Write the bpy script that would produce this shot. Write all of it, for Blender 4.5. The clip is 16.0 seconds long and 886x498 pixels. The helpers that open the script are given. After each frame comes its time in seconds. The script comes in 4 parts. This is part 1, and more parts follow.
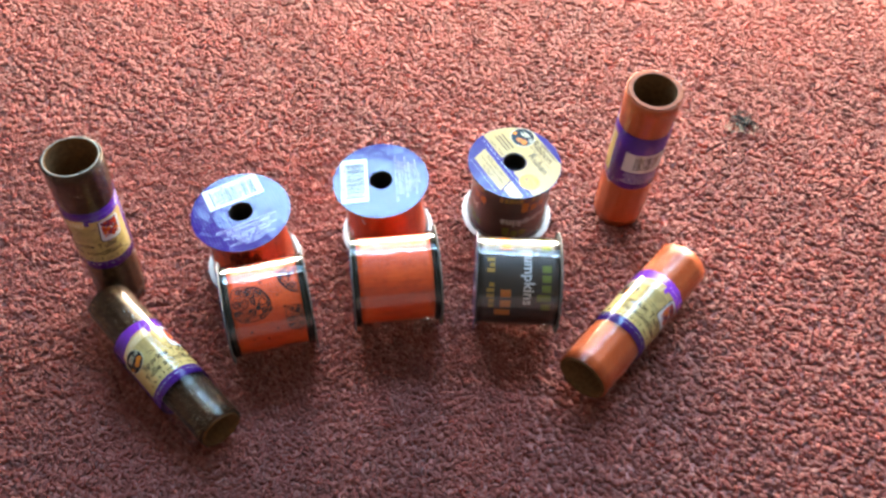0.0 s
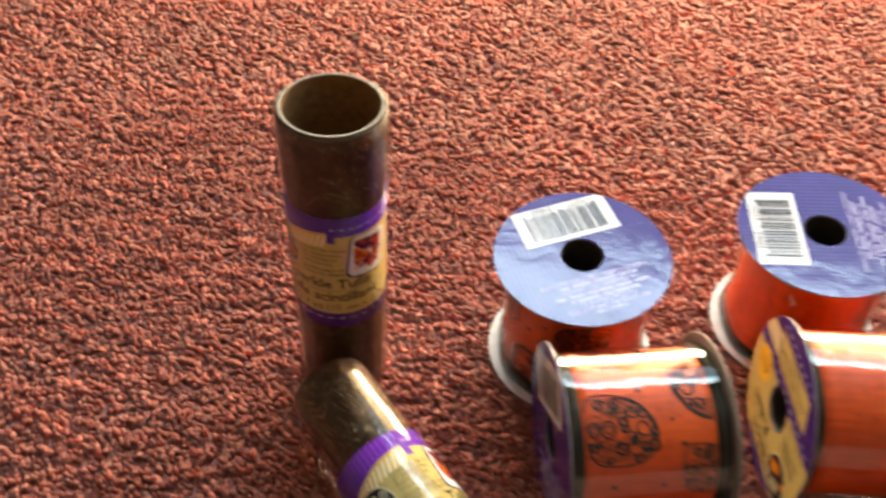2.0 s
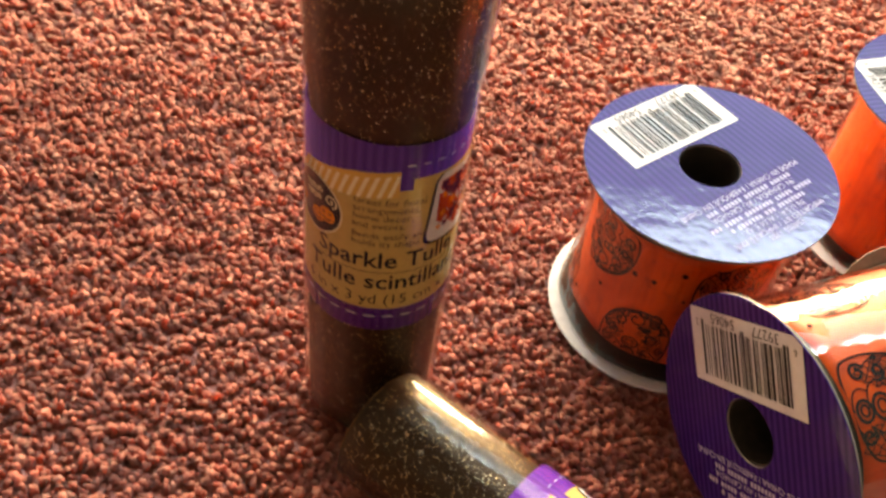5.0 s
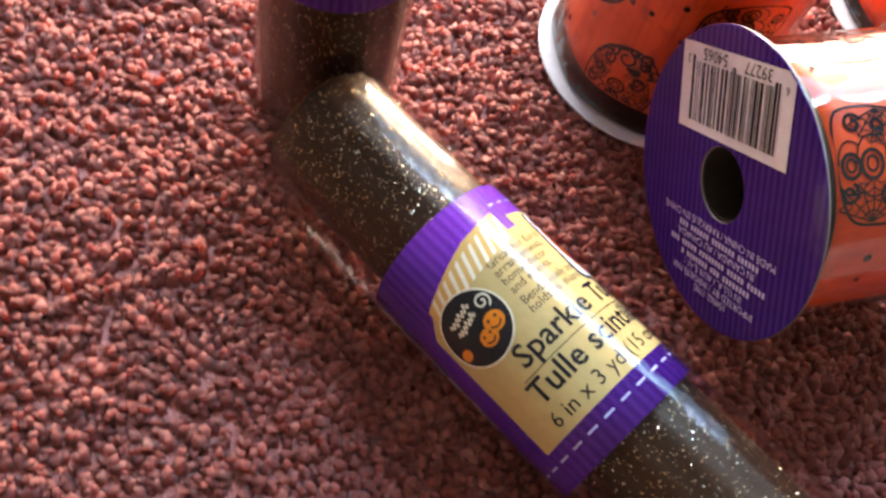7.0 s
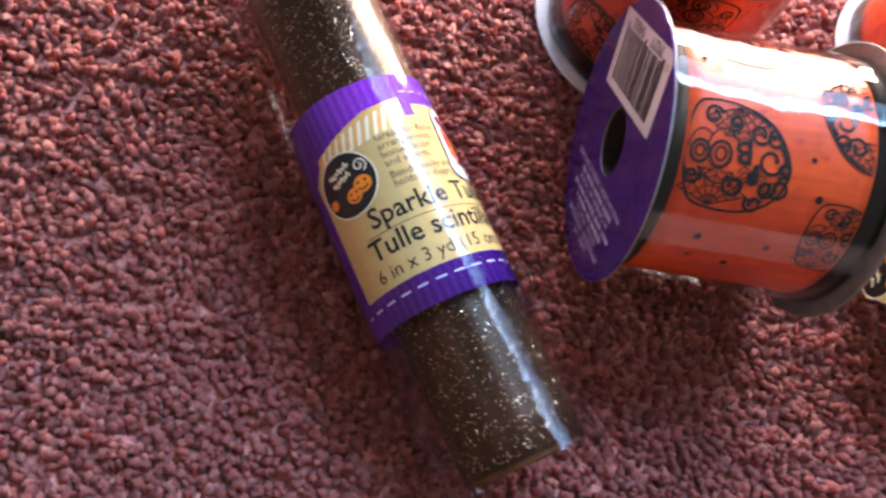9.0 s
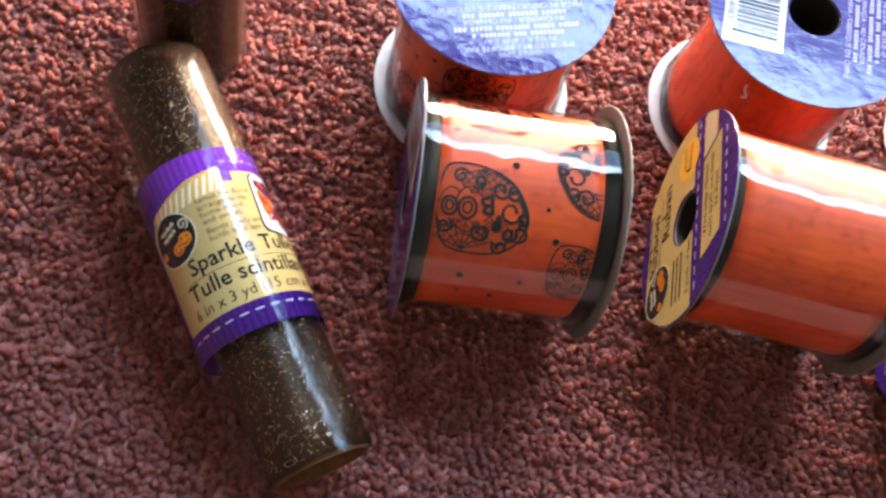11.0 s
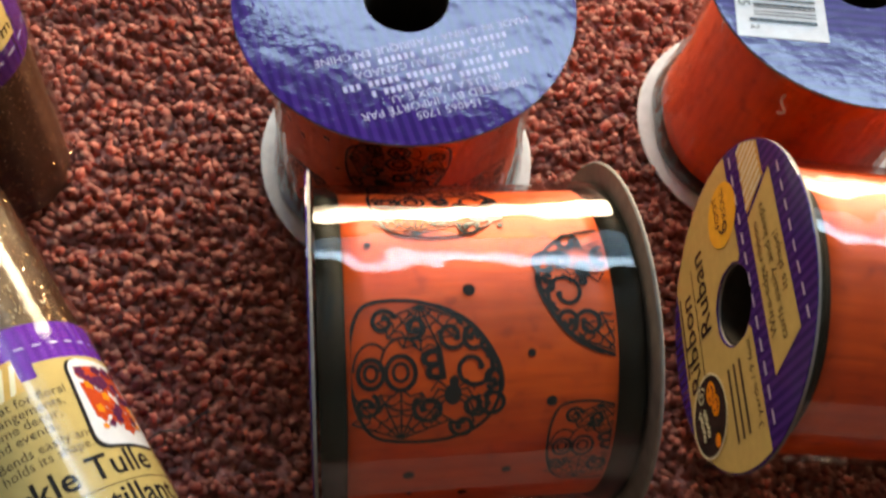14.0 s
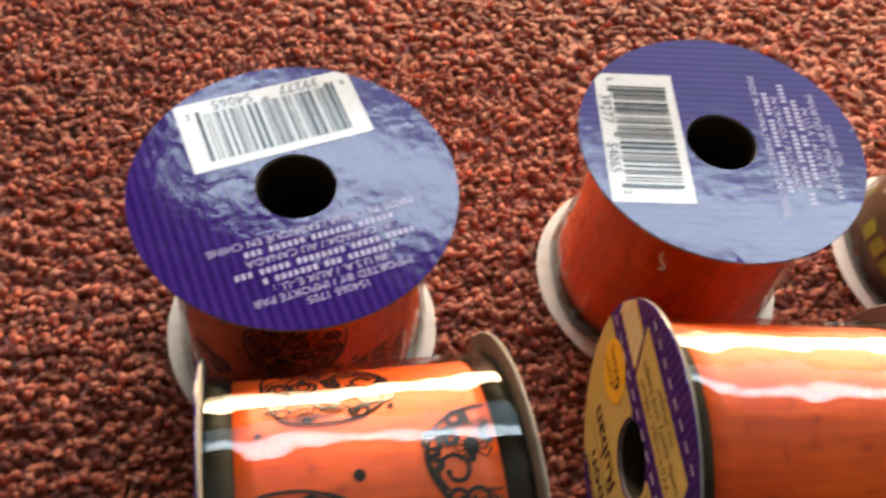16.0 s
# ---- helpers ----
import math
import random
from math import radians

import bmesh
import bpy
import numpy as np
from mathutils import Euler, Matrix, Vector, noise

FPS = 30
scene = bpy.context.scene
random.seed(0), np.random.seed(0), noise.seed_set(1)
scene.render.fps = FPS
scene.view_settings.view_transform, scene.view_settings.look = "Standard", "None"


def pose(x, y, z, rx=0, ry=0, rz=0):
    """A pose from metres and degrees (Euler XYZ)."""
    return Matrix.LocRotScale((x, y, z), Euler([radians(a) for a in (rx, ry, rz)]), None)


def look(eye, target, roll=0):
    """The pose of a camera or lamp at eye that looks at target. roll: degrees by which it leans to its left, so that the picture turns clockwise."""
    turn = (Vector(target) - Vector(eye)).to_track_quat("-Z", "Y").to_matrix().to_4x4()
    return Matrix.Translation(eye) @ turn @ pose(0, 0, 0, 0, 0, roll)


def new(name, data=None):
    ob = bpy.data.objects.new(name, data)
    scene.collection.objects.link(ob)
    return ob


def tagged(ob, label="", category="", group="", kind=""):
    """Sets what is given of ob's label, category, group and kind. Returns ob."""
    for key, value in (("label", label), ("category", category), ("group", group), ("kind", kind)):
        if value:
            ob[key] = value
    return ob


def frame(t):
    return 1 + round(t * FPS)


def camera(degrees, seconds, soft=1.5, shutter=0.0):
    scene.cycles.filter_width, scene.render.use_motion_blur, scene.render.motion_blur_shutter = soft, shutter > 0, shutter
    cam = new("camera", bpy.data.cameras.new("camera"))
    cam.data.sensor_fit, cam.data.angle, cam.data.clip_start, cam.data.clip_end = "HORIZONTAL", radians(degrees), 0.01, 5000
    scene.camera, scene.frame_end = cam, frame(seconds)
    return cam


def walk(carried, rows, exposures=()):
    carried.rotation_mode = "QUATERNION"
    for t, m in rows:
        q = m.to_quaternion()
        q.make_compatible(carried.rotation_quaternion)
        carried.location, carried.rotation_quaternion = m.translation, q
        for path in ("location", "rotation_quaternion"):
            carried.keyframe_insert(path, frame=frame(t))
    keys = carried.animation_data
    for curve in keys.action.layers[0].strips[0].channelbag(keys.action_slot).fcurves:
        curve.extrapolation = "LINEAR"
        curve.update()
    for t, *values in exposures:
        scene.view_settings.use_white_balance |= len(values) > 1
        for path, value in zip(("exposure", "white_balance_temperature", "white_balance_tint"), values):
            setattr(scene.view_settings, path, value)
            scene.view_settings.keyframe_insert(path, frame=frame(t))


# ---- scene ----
from math import cos, sin, pi, tau, sqrt

cam = camera(52.53, 16.0, soft=2.7, shutter=0.45)
PATH = [
    (0, (0.12096, -0.01258, 0.62648), (0.06225, 0.60518, -0.15769), 2.05),
    (0.5, (0.10616, 0.01988, 0.58569), (0.02913, 0.64416, -0.19170), 1.65),
    (1, (0.06057, 0.07937, 0.50621), (-0.02407, 0.72193, -0.25533), 3.23),
    (1.5, (-0.00854, 0.12368, 0.41786), (-0.13119, 0.78391, -0.32312), 3.83),
    (2, (-0.07546, 0.15038, 0.36177), (-0.25629, 0.82578, -0.35316), 1.88),
    (2.5, (-0.11698, 0.16687, 0.31812), (-0.31851, 0.88456, -0.34843), 0.01),
    (3, (-0.15142, 0.18824, 0.29022), (-0.30513, 0.94562, -0.34440), -1.25),
    (5.5, (-0.18831, 0.22930, 0.23737), (-0.09970, 0.87748, -0.51894), 9.79),
    (6, (-0.18189, 0.23379, 0.22285), (-0.08881, 0.82810, -0.57598), 11.54),
    (6.5, (-0.17389, 0.22811, 0.21584), (-0.08761, 0.78028, -0.61341), 13.74),
    (7, (-0.16609, 0.22169, 0.21620), (-0.09615, 0.73840, -0.63710), 17.09),
    (7.5, (-0.15430, 0.21824, 0.21499), (-0.10486, 0.69458, -0.66288), 21.89),
    (8, (-0.14217, 0.20739, 0.22205), (-0.12096, 0.64801, -0.67539), 26.90),
    (10.5, (-0.06464, 0.21295, 0.29732), (-0.07859, 0.63643, -0.60848), 27.85),
    (11, (-0.05465, 0.21896, 0.30844), (-0.08408, 0.66001, -0.58856), 23.47),
    (11.5, (-0.05188, 0.23023, 0.30485), (-0.08674, 0.67695, -0.58914), 19.60),
    (12, (-0.04534, 0.25825, 0.28621), (-0.07649, 0.69345, -0.61359), 16.59),
    (12.5, (-0.04530, 0.27378, 0.26524), (-0.07213, 0.69929, -0.63932), 15.70),
    (13, (-0.04657, 0.28556, 0.24363), (-0.06500, 0.70469, -0.66411), 16.07),
    (13.5, (-0.05035, 0.29188, 0.23189), (-0.06872, 0.72356, -0.66995), 15.50),
    (14, (-0.05548, 0.29428, 0.22858), (-0.08871, 0.77089, -0.64991), 13.66),
    (14.5, (-0.05846, 0.29790, 0.22855), (-0.10070, 0.80993, -0.62938), 12.63),
    (15, (-0.05950, 0.29892, 0.23084), (-0.10549, 0.83968, -0.60907), 11.80),
    (15.5, (-0.05619, 0.29872, 0.23740), (-0.09991, 0.87037, -0.58194), 11.19),
    (16, (-0.04664, 0.30265, 0.24140), (-0.05845, 0.90751, -0.55484), 12.61),
]
EXPOSURES = [
    (0.0, 0.30, 6200, 1),
    (0.5, 0.35, 6250, 3),
    (1.0, 0.30, 6700, 6),
    (1.5, 0.20, 7800, 8),
    (2.0, 0.11, 9600, 9),
    (3.0, 0.31, 10000, -2),
    (5.5, 0.27, 11600, 14),
    (6.2, 0.46, 10500, 15),
    (7.0, 0.71, 7100, 17),
    (8.0, 0.63, 6500, 23),
    (10.5, 0.61, 6300, 17),
    (11.0, 0.33, 6900, 13),
    (12.0, -0.10, 10300, 14),
    (13.0, -0.28, 10300, 15),
    (13.5, -0.40, 8700, 10),
    (14.0, -0.56, 8400, 7),
    (15.0, -0.61, 9800, 11),
    (16.0, -0.56, 10100, 12),
]
walk(cam, [(t, look(eye, target, roll)) for t, eye, target, roll in PATH], EXPOSURES)

# ---- daylight: the sky, the light through the tall window's two panes, and a dim added strip ----
world = bpy.data.worlds.new("sky")
scene.world = world
world.use_nodes = True
_sky = world.node_tree.nodes.new("ShaderNodeTexSky")
_sky.sky_type, _sky.sun_disc = "NISHITA", False
_sky.sun_elevation, _sky.sun_rotation = radians(40), radians(150)
world.node_tree.links.new(_sky.outputs[0], world.node_tree.nodes["Background"].inputs[0])
world.node_tree.nodes["Background"].inputs[1].default_value = 0.1

WALL_Y = 1.50            # the window wall
PANE_HI = (-0.78, 1.00, 1.34, 1.72)   # x from, x to, z from, z to
PANE_MID = (-0.78, 1.00, 0.82, 1.34)   # dim strip of the same window, added for the sheen on the discs
PANE_LO = (-0.78, 1.00, 0.09, 0.36)


def pane_light(name, pane, watts, colour):
    lamp = bpy.data.lights.new(name, "AREA")
    lamp.shape, lamp.size, lamp.size_y = "RECTANGLE", pane[1] - pane[0], pane[3] - pane[2]
    lamp.energy, lamp.color = watts, colour
    ob = new(name, lamp)
    ob.matrix_world = look(((pane[0] + pane[1]) / 2, WALL_Y - 0.02, (pane[2] + pane[3]) / 2), ((pane[0] + pane[1]) / 2, 0, (pane[2] + pane[3]) / 2))
    return ob


pane_light("daylight_upper_pane", PANE_HI, 88, (0.40, 0.65, 1.0))
pane_light("added_dim_strip", PANE_MID, 16, (0.36, 0.64, 1.0))
pane_light("daylight_lower_pane", PANE_LO, 126, (1.0, 0.90, 0.75))


# ---- materials ----
class Nodes:
    """A material's nodes, with short ways to add and join them."""

    def __init__(self, name):
        self.mat = bpy.data.materials.new(name)
        self.mat.use_nodes = True
        self.tree = self.mat.node_tree
        self.bsdf = self.tree.nodes["Principled BSDF"]
        self.out = self.tree.nodes["Material Output"]

    def add(self, kind, **props):
        n = self.tree.nodes.new(kind)
        for k, v in props.items():
            setattr(n, k, v)
        return n

    def link(self, a, b):
        self.tree.links.new(a, b)

    def set(self, **values):
        for k, v in values.items():
            self.bsdf.inputs[k.replace("_", " ")].default_value = v

    def coords(self, scale=(1, 1, 1)):
        c, m = self.add("ShaderNodeTexCoord"), self.add("ShaderNodeMapping")
        m.inputs["Scale"].default_value = scale
        self.link(c.outputs["Object"], m.inputs[0])
        return m.outputs[0]

    def noise(self, scale, detail=3.0, where=None, rough=0.55):
        n = self.add("ShaderNodeTexNoise")
        n.inputs["Scale"].default_value, n.inputs["Detail"].default_value, n.inputs["Roughness"].default_value = scale, detail, rough
        self.link(where or self.coords(), n.inputs["Vector"])
        return n.outputs["Fac"]

    def ramp(self, value, stops):
        r = self.add("ShaderNodeValToRGB")
        el = r.color_ramp.elements
        while len(el) < len(stops):
            el.new(0.5)
        for e, (at, col) in zip(el, stops):
            e.position, e.color = at, (*col, 1)
        self.link(value, r.inputs[0])
        return r.outputs[0]

    def mix(self, fac, a, b, how="MIX"):
        m = self.add("ShaderNodeMix", data_type="RGBA", blend_type=how)
        for v, s in ((fac, m.inputs[0]), (a, m.inputs[6]), (b, m.inputs[7])):
            if isinstance(v, (int, float)):
                s.default_value = v
            elif isinstance(v, tuple):
                s.default_value = (*v, 1)
            else:
                self.link(v, s)
        return m.outputs[2]

    def bump(self, height, strength, dist, onto=None):
        b = self.add("ShaderNodeBump")
        b.inputs["Strength"].default_value, b.inputs["Distance"].default_value = strength, dist
        self.link(height, b.inputs["Height"])
        if onto:
            self.link(onto, b.inputs["Normal"])
        return b.outputs[0]

    def colour(self, socket):
        self.link(socket, self.bsdf.inputs["Base Color"])

    def normal(self, socket):
        self.link(socket, self.bsdf.inputs["Normal"])


def mat_pile():
    n = Nodes("carpet_yarn")
    g = n.add("ShaderNodeNewGeometry")
    tone = n.ramp(g.outputs["Random Per Island"], [(0.0, (0.50, 0.155, 0.116)), (0.45, (0.57, 0.193, 0.148)), (0.8, (0.66, 0.255, 0.200)), (1.0, (0.74, 0.35, 0.28))])
    worn = n.ramp(n.noise(9, 4), [(0.3, (0.82, 0.80, 0.82)), (0.7, (1.05, 1.0, 0.98))])
    grain = n.ramp(n.noise(2600, 4), [(0.25, (0.86, 0.84, 0.84)), (0.75, (1.09, 1.08, 1.08))])
    yarn = n.mix(1.0, n.mix(1.0, tone, worn, "MULTIPLY"), grain, "MULTIPLY")
    n.colour(yarn)
    n.normal(n.bump(n.noise(2200, 4), 0.55, 0.0008))
    n.set(Roughness=0.6, Sheen_Weight=0.65, Sheen_Roughness=0.4, Sheen_Tint=(1.0, 0.90, 0.86, 1))
    thin, mix = n.add("ShaderNodeBsdfTranslucent"), n.add("ShaderNodeMixShader")
    n.link(yarn, thin.inputs[0])
    mix.inputs[0].default_value = 0.70
    n.link(n.bsdf.outputs[0], mix.inputs[1])
    n.link(thin.outputs[0], mix.inputs[2])
    n.link(mix.outputs[0], n.out.inputs["Surface"])
    return n.mat


def mat_carpet_base():
    n = Nodes("carpet_backing")
    h = n.noise(260, 4)
    n.colour(n.ramp(h, [(0.3, (0.42, 0.145, 0.115)), (0.65, (0.58, 0.22, 0.175))]))
    n.normal(n.bump(h, 1.0, 0.004))
    n.set(Roughness=0.9)
    return n.mat


def mat_paint(name, col):
    n = Nodes(name)
    n.colour(n.ramp(n.noise(3, 4), [(0.3, tuple(c * 0.93 for c in col)), (0.7, col)]))
    n.normal(n.bump(n.noise(350, 2), 0.15, 0.001))
    n.set(Roughness=0.7)
    return n.mat


def mat_purple_card():
    """Printed card, pinstriped along its own x, with a soft gloss."""
    n = Nodes("purple_printed_card")
    sep = n.add("ShaderNodeSeparateXYZ")
    n.link(n.coords(), sep.inputs[0])
    m = n.add("ShaderNodeMath", operation="MULTIPLY")
    m.inputs[1].default_value = tau / 0.0024
    n.link(sep.outputs[0], m.inputs[0])
    s = n.add("ShaderNodeMath", operation="SINE")
    n.link(m.outputs[0], s.inputs[0])
    half = n.add("ShaderNodeMath", operation="MULTIPLY_ADD")
    half.inputs[1].default_value, half.inputs[2].default_value = 0.5, 0.5
    n.link(s.outputs[0], half.inputs[0])
    stripe = n.ramp(half.outputs[0], [(0.35, (0.027, 0.009, 0.115)), (0.65, (0.050, 0.018, 0.180))])
    n.colour(n.mix(1.0, stripe, n.ramp(n.noise(120, 4), [(0.3, (0.9, 0.9, 0.9)), (0.7, (1.05, 1.05, 1.05))]), "MULTIPLY"))
    n.normal(n.bump(n.noise(420, 3), 0.16, 0.0004, n.bump(n.noise(60, 3), 0.30, 0.0012)))
    n.set(Roughness=0.10, Specular_IOR_Level=0.27)
    return n.mat


def mat_purple_sleeve():
    """Printed paper with pinstripes that run along the roll."""
    n = Nodes("purple_printed_paper")
    sep, turn, many, s = n.add("ShaderNodeSeparateXYZ"), n.add("ShaderNodeMath", operation="ARCTAN2"), n.add("ShaderNodeMath", operation="MULTIPLY"), n.add("ShaderNodeMath", operation="SINE")
    n.link(n.coords(), sep.inputs[0])
    n.link(sep.outputs[1], turn.inputs[0])
    n.link(sep.outputs[0], turn.inputs[1])
    many.inputs[1].default_value = 54
    n.link(turn.outputs[0], many.inputs[0])
    n.link(many.outputs[0], s.inputs[0])
    half = n.add("ShaderNodeMath", operation="MULTIPLY_ADD")
    half.inputs[1].default_value, half.inputs[2].default_value = 0.5, 0.5
    n.link(s.outputs[0], half.inputs[0])
    stripe = n.ramp(half.outputs[0], [(0.30, (0.076, 0.014, 0.215)), (0.70, (0.104, 0.022, 0.275))])
    n.colour(n.mix(1.0, stripe, n.ramp(n.noise(150, 4), [(0.3, (0.9, 0.9, 0.9)), (0.7, (1.05, 1.05, 1.05))]), "MULTIPLY"))
    n.normal(n.bump(n.noise(55, 3), 0.3, 0.001))
    n.set(Roughness=0.22, Specular_IOR_Level=0.20)
    return n.mat


def mat_print(name, col, rough=0.16, coat=0.0):
    n = Nodes(name)
    n.colour(n.ramp(n.noise(400, 3), [(0.3, tuple(c * 0.92 for c in col)), (0.7, tuple(min(1, c * 1.04) for c in col))]))
    n.normal(n.bump(n.noise(55, 3), 0.3, 0.001))
    n.set(Roughness=rough, Coat_Weight=coat, Specular_IOR_Level=0.20)
    return n.mat


def mat_card(name, lo, hi, rough=0.8):
    n = Nodes(name)
    n.colour(n.ramp(n.noise(300, 5), [(0.3, lo), (0.7, hi)]))
    n.normal(n.bump(n.noise(900, 3), 0.3, 0.0003))
    n.set(Roughness=rough, Specular_IOR_Level=0.2)
    return n.mat


def mat_ribbon(name, lo, hi, shine=0.3):
    """Woven satin: fine threads round and across, slow change of tone, thread slubs that also paint the film's
    reflections.
    """
    n = Nodes(name)
    mottle = n.ramp(n.noise(240, 5), [(0.30, (0.72, 0.62, 0.6)), (0.42, (1.0, 1.0, 1.0)), (0.7, (1.06, 1.12, 1.15))])
    base = n.mix(1.0, n.ramp(n.noise(45, 4), [(0.25, lo), (0.75, hi)]), mottle, "MULTIPLY")
    weave = n.noise(150, 5, n.coords((3.0, 3.0, 0.35)))
    # streaks along the roll also stand in for the room mirrored in the film
    slub_reflect = n.ramp(weave, [(0.3, (0.70, 0.55, 0.5)), (0.62, (1.08, 1.12, 1.1))])
    n.colour(n.mix(0.7, base, n.mix(1.0, base, slub_reflect, "MULTIPLY")))
    n.normal(n.bump(weave, 0.25, 0.0004, n.bump(n.noise(50, 2), 0.3, 0.002)))
    n.set(Roughness=0.5, Specular_IOR_Level=shine)
    return n.mat


def mat_tulle(name, lo, hi):
    """Rolled net: soft streaks along the roll and a fine weave with a dull sheen."""
    n = Nodes(name)
    streak = n.noise(60, 4, n.coords((1, 1, 0.25)))
    n.colour(n.ramp(streak, [(0.3, lo), (0.7, hi)]))
    n.normal(n.bump(n.noise(2500, 2), 0.5, 0.0002, n.bump(n.noise(90, 3, n.coords((1, 1, 0.2))), 0.35, 0.001)))
    n.set(Roughness=0.40, Specular_IOR_Level=0.26, Specular_Tint=(1.0, 0.86, 0.62, 1))
    return n.mat


def mat_flake(name, tones):
    """Tiny metal flakes, each of its own tone."""
    n = Nodes(name)
    g = n.add("ShaderNodeNewGeometry")
    n.colour(n.ramp(g.outputs["Random Per Island"], [(k / len(tones), t) for k, t in enumerate(tones)]))
    n.set(Metallic=1.0, Roughness=0.30)
    return n.mat


def mat_film(name, wave, size, base, slope, most, along=1.2, rough=0.04):
    """Clear cling film: what lies beneath shows through, with a wavy gloss on top."""
    n = Nodes(name)
    clear, gloss, mix, slant = n.add("ShaderNodeBsdfTransparent"), n.add("ShaderNodeBsdfGlossy"), n.add("ShaderNodeMixShader"), n.add("ShaderNodeLayerWeight")
    clear.inputs[0].default_value = (0.97, 0.97, 0.96, 1)
    gloss.inputs["Roughness"].default_value = rough
    steep, share = n.add("ShaderNodeMath", operation="POWER"), n.add("ShaderNodeMath", operation="MULTIPLY_ADD")
    steep.inputs[1].default_value, share.inputs[1].default_value, share.inputs[2].default_value = slope, most, base
    n.link(slant.outputs["Facing"], steep.inputs[0])
    n.link(steep.outputs[0], share.inputs[0])
    n.link(n.bump(n.noise(size, 2, n.coords((1, 1, along))), wave, 0.003), gloss.inputs["Normal"])
    n.link(share.outputs[0], mix.inputs[0])
    n.link(clear.outputs[0], mix.inputs[1])
    n.link(gloss.outputs[0], mix.inputs[2])
    n.link(mix.outputs[0], n.out.inputs["Surface"])
    return n.mat


def mat_film_double():
    """Film on film: a little milky."""
    n = Nodes("overlapped_film")
    clear, milk, mix = n.add("ShaderNodeBsdfTransparent"), n.add("ShaderNodeBsdfDiffuse"), n.add("ShaderNodeMixShader")
    milk.inputs[0].default_value = (0.75, 0.70, 0.68, 1)
    streak = n.ramp(n.noise(60, 3, n.coords((1, 1, 0.3))), [(0.35, (0.07, 0.07, 0.07)), (0.65, (0.19, 0.19, 0.19))])
    n.link(streak, mix.inputs[0])
    n.link(clear.outputs[0], mix.inputs[1])
    n.link(milk.outputs[0], mix.inputs[2])
    n.link(mix.outputs[0], n.out.inputs["Surface"])
    return n.mat


PILE, BACKING = mat_pile(), mat_carpet_base()
WALL, CEIL, FRAME_PAINT = mat_paint("wall_paint", (0.21, 0.18, 0.145)), mat_paint("ceiling_paint", (0.30, 0.28, 0.25)), mat_paint("white_gloss_paint", (0.8, 0.8, 0.78))
PURPLE = mat_purple_card()
PURPLE_PAPER = mat_purple_sleeve()
CREAM = mat_print("cream_ink", (0.52, 0.37, 0.14))
STRIPE = mat_print("pale_stripe_ink", (0.80, 0.72, 0.50))
TAN = mat_print("tan_ink", (0.66, 0.40, 0.12))
YELLOW = mat_print("amber_ink", (0.78, 0.42, 0.05))
LILAC = mat_print("lilac_ink", (0.50, 0.44, 0.68))
BLACK_INK = mat_print("black_ink", (0.018, 0.016, 0.016))
BROWN_INK = mat_print("brown_ink", (0.06, 0.04, 0.03))
ORANGE_INK = mat_print("orange_ink", (0.80, 0.24, 0.02))
RED_INK = mat_print("red_ink", (0.50, 0.06, 0.02))
PLUM_INK = mat_print("plum_ink", (0.10, 0.02, 0.06))
STICKER = mat_print("white_sticker_paper", (0.66, 0.64, 0.66), 0.12, 0.12)
FOIL_GOLD = mat_print("gold_foil_ink", (0.34, 0.20, 0.04))
FOIL_ORANGE = mat_print("orange_foil_ink", (0.46, 0.15, 0.03))
FOIL_WHITE = mat_print("silver_foil_ink", (0.50, 0.48, 0.47))
FOIL_GREEN = mat_print("green_foil_ink", (0.15, 0.17, 0.035))
WHITE_CARD = mat_card("white_card", (0.44, 0.43, 0.44), (0.53, 0.52, 0.53), 0.6)
# grey backing card; also the lying spools' white discs with shade in the colour
GREY_SHADED_CARD = mat_card("grey_shaded_card", (0.18, 0.155, 0.135), (0.25, 0.22, 0.195))
KRAFT = mat_card("brown_tube_card", (0.095, 0.040, 0.012), (0.16, 0.072, 0.024))
# near-black core card: the shade deep in the spool holes, put into its colour
CORE = mat_card("shaded_core_card", (0.018, 0.013, 0.010), (0.03, 0.022, 0.016))
PALE_EDGE = mat_card("pale_card_edge", (0.36, 0.31, 0.24), (0.48, 0.42, 0.34))
ORANGE_SATIN = mat_ribbon("orange_satin", (0.56, 0.045, 0.006), (0.80, 0.100, 0.012))
BLACK_SATIN = mat_ribbon("black_satin", (0.005, 0.005, 0.004), (0.014, 0.013, 0.009), 0.04)
BROWN_SATIN = mat_ribbon("dark_brown_satin", (0.018, 0.012, 0.009), (0.045, 0.030, 0.022))
TULLE_BROWN = mat_tulle("brown_tulle", (0.015, 0.0054, 0.0025), (0.050, 0.019, 0.0082))
TULLE_ORANGE = mat_tulle("orange_tulle", (0.34, 0.055, 0.014), (0.48, 0.090, 0.024))
GOLD_FLAKES = mat_flake("gold_glitter", [(0.75, 0.52, 0.26), (0.62, 0.36, 0.14), (0.85, 0.74, 0.56), (0.45, 0.30, 0.16)])
ORANGE_FLAKES = mat_flake("orange_glitter", [(0.80, 0.42, 0.20), (0.85, 0.55, 0.34), (0.70, 0.28, 0.12)])
FILM_DOUBLE = mat_film_double()
FILM_CREASED = mat_film("creased_clear_film", 0.9, 170, 0.07, 2.6, 0.80, 0.22)
FILM, TUBE_FILM = mat_film("clear_film", 0.5, 38, 0.040, 3.8, 0.80, rough=0.02), mat_film("clear_tube_film", 0.14, 60, 0.011, 3.2, 0.72, rough=0.09)
TUBE_FILM_CREASED = mat_film("creased_tube_film", 0.55, 190, 0.024, 3.3, 0.70, 0.12, 0.07)
GLASS = Nodes("window_glass")
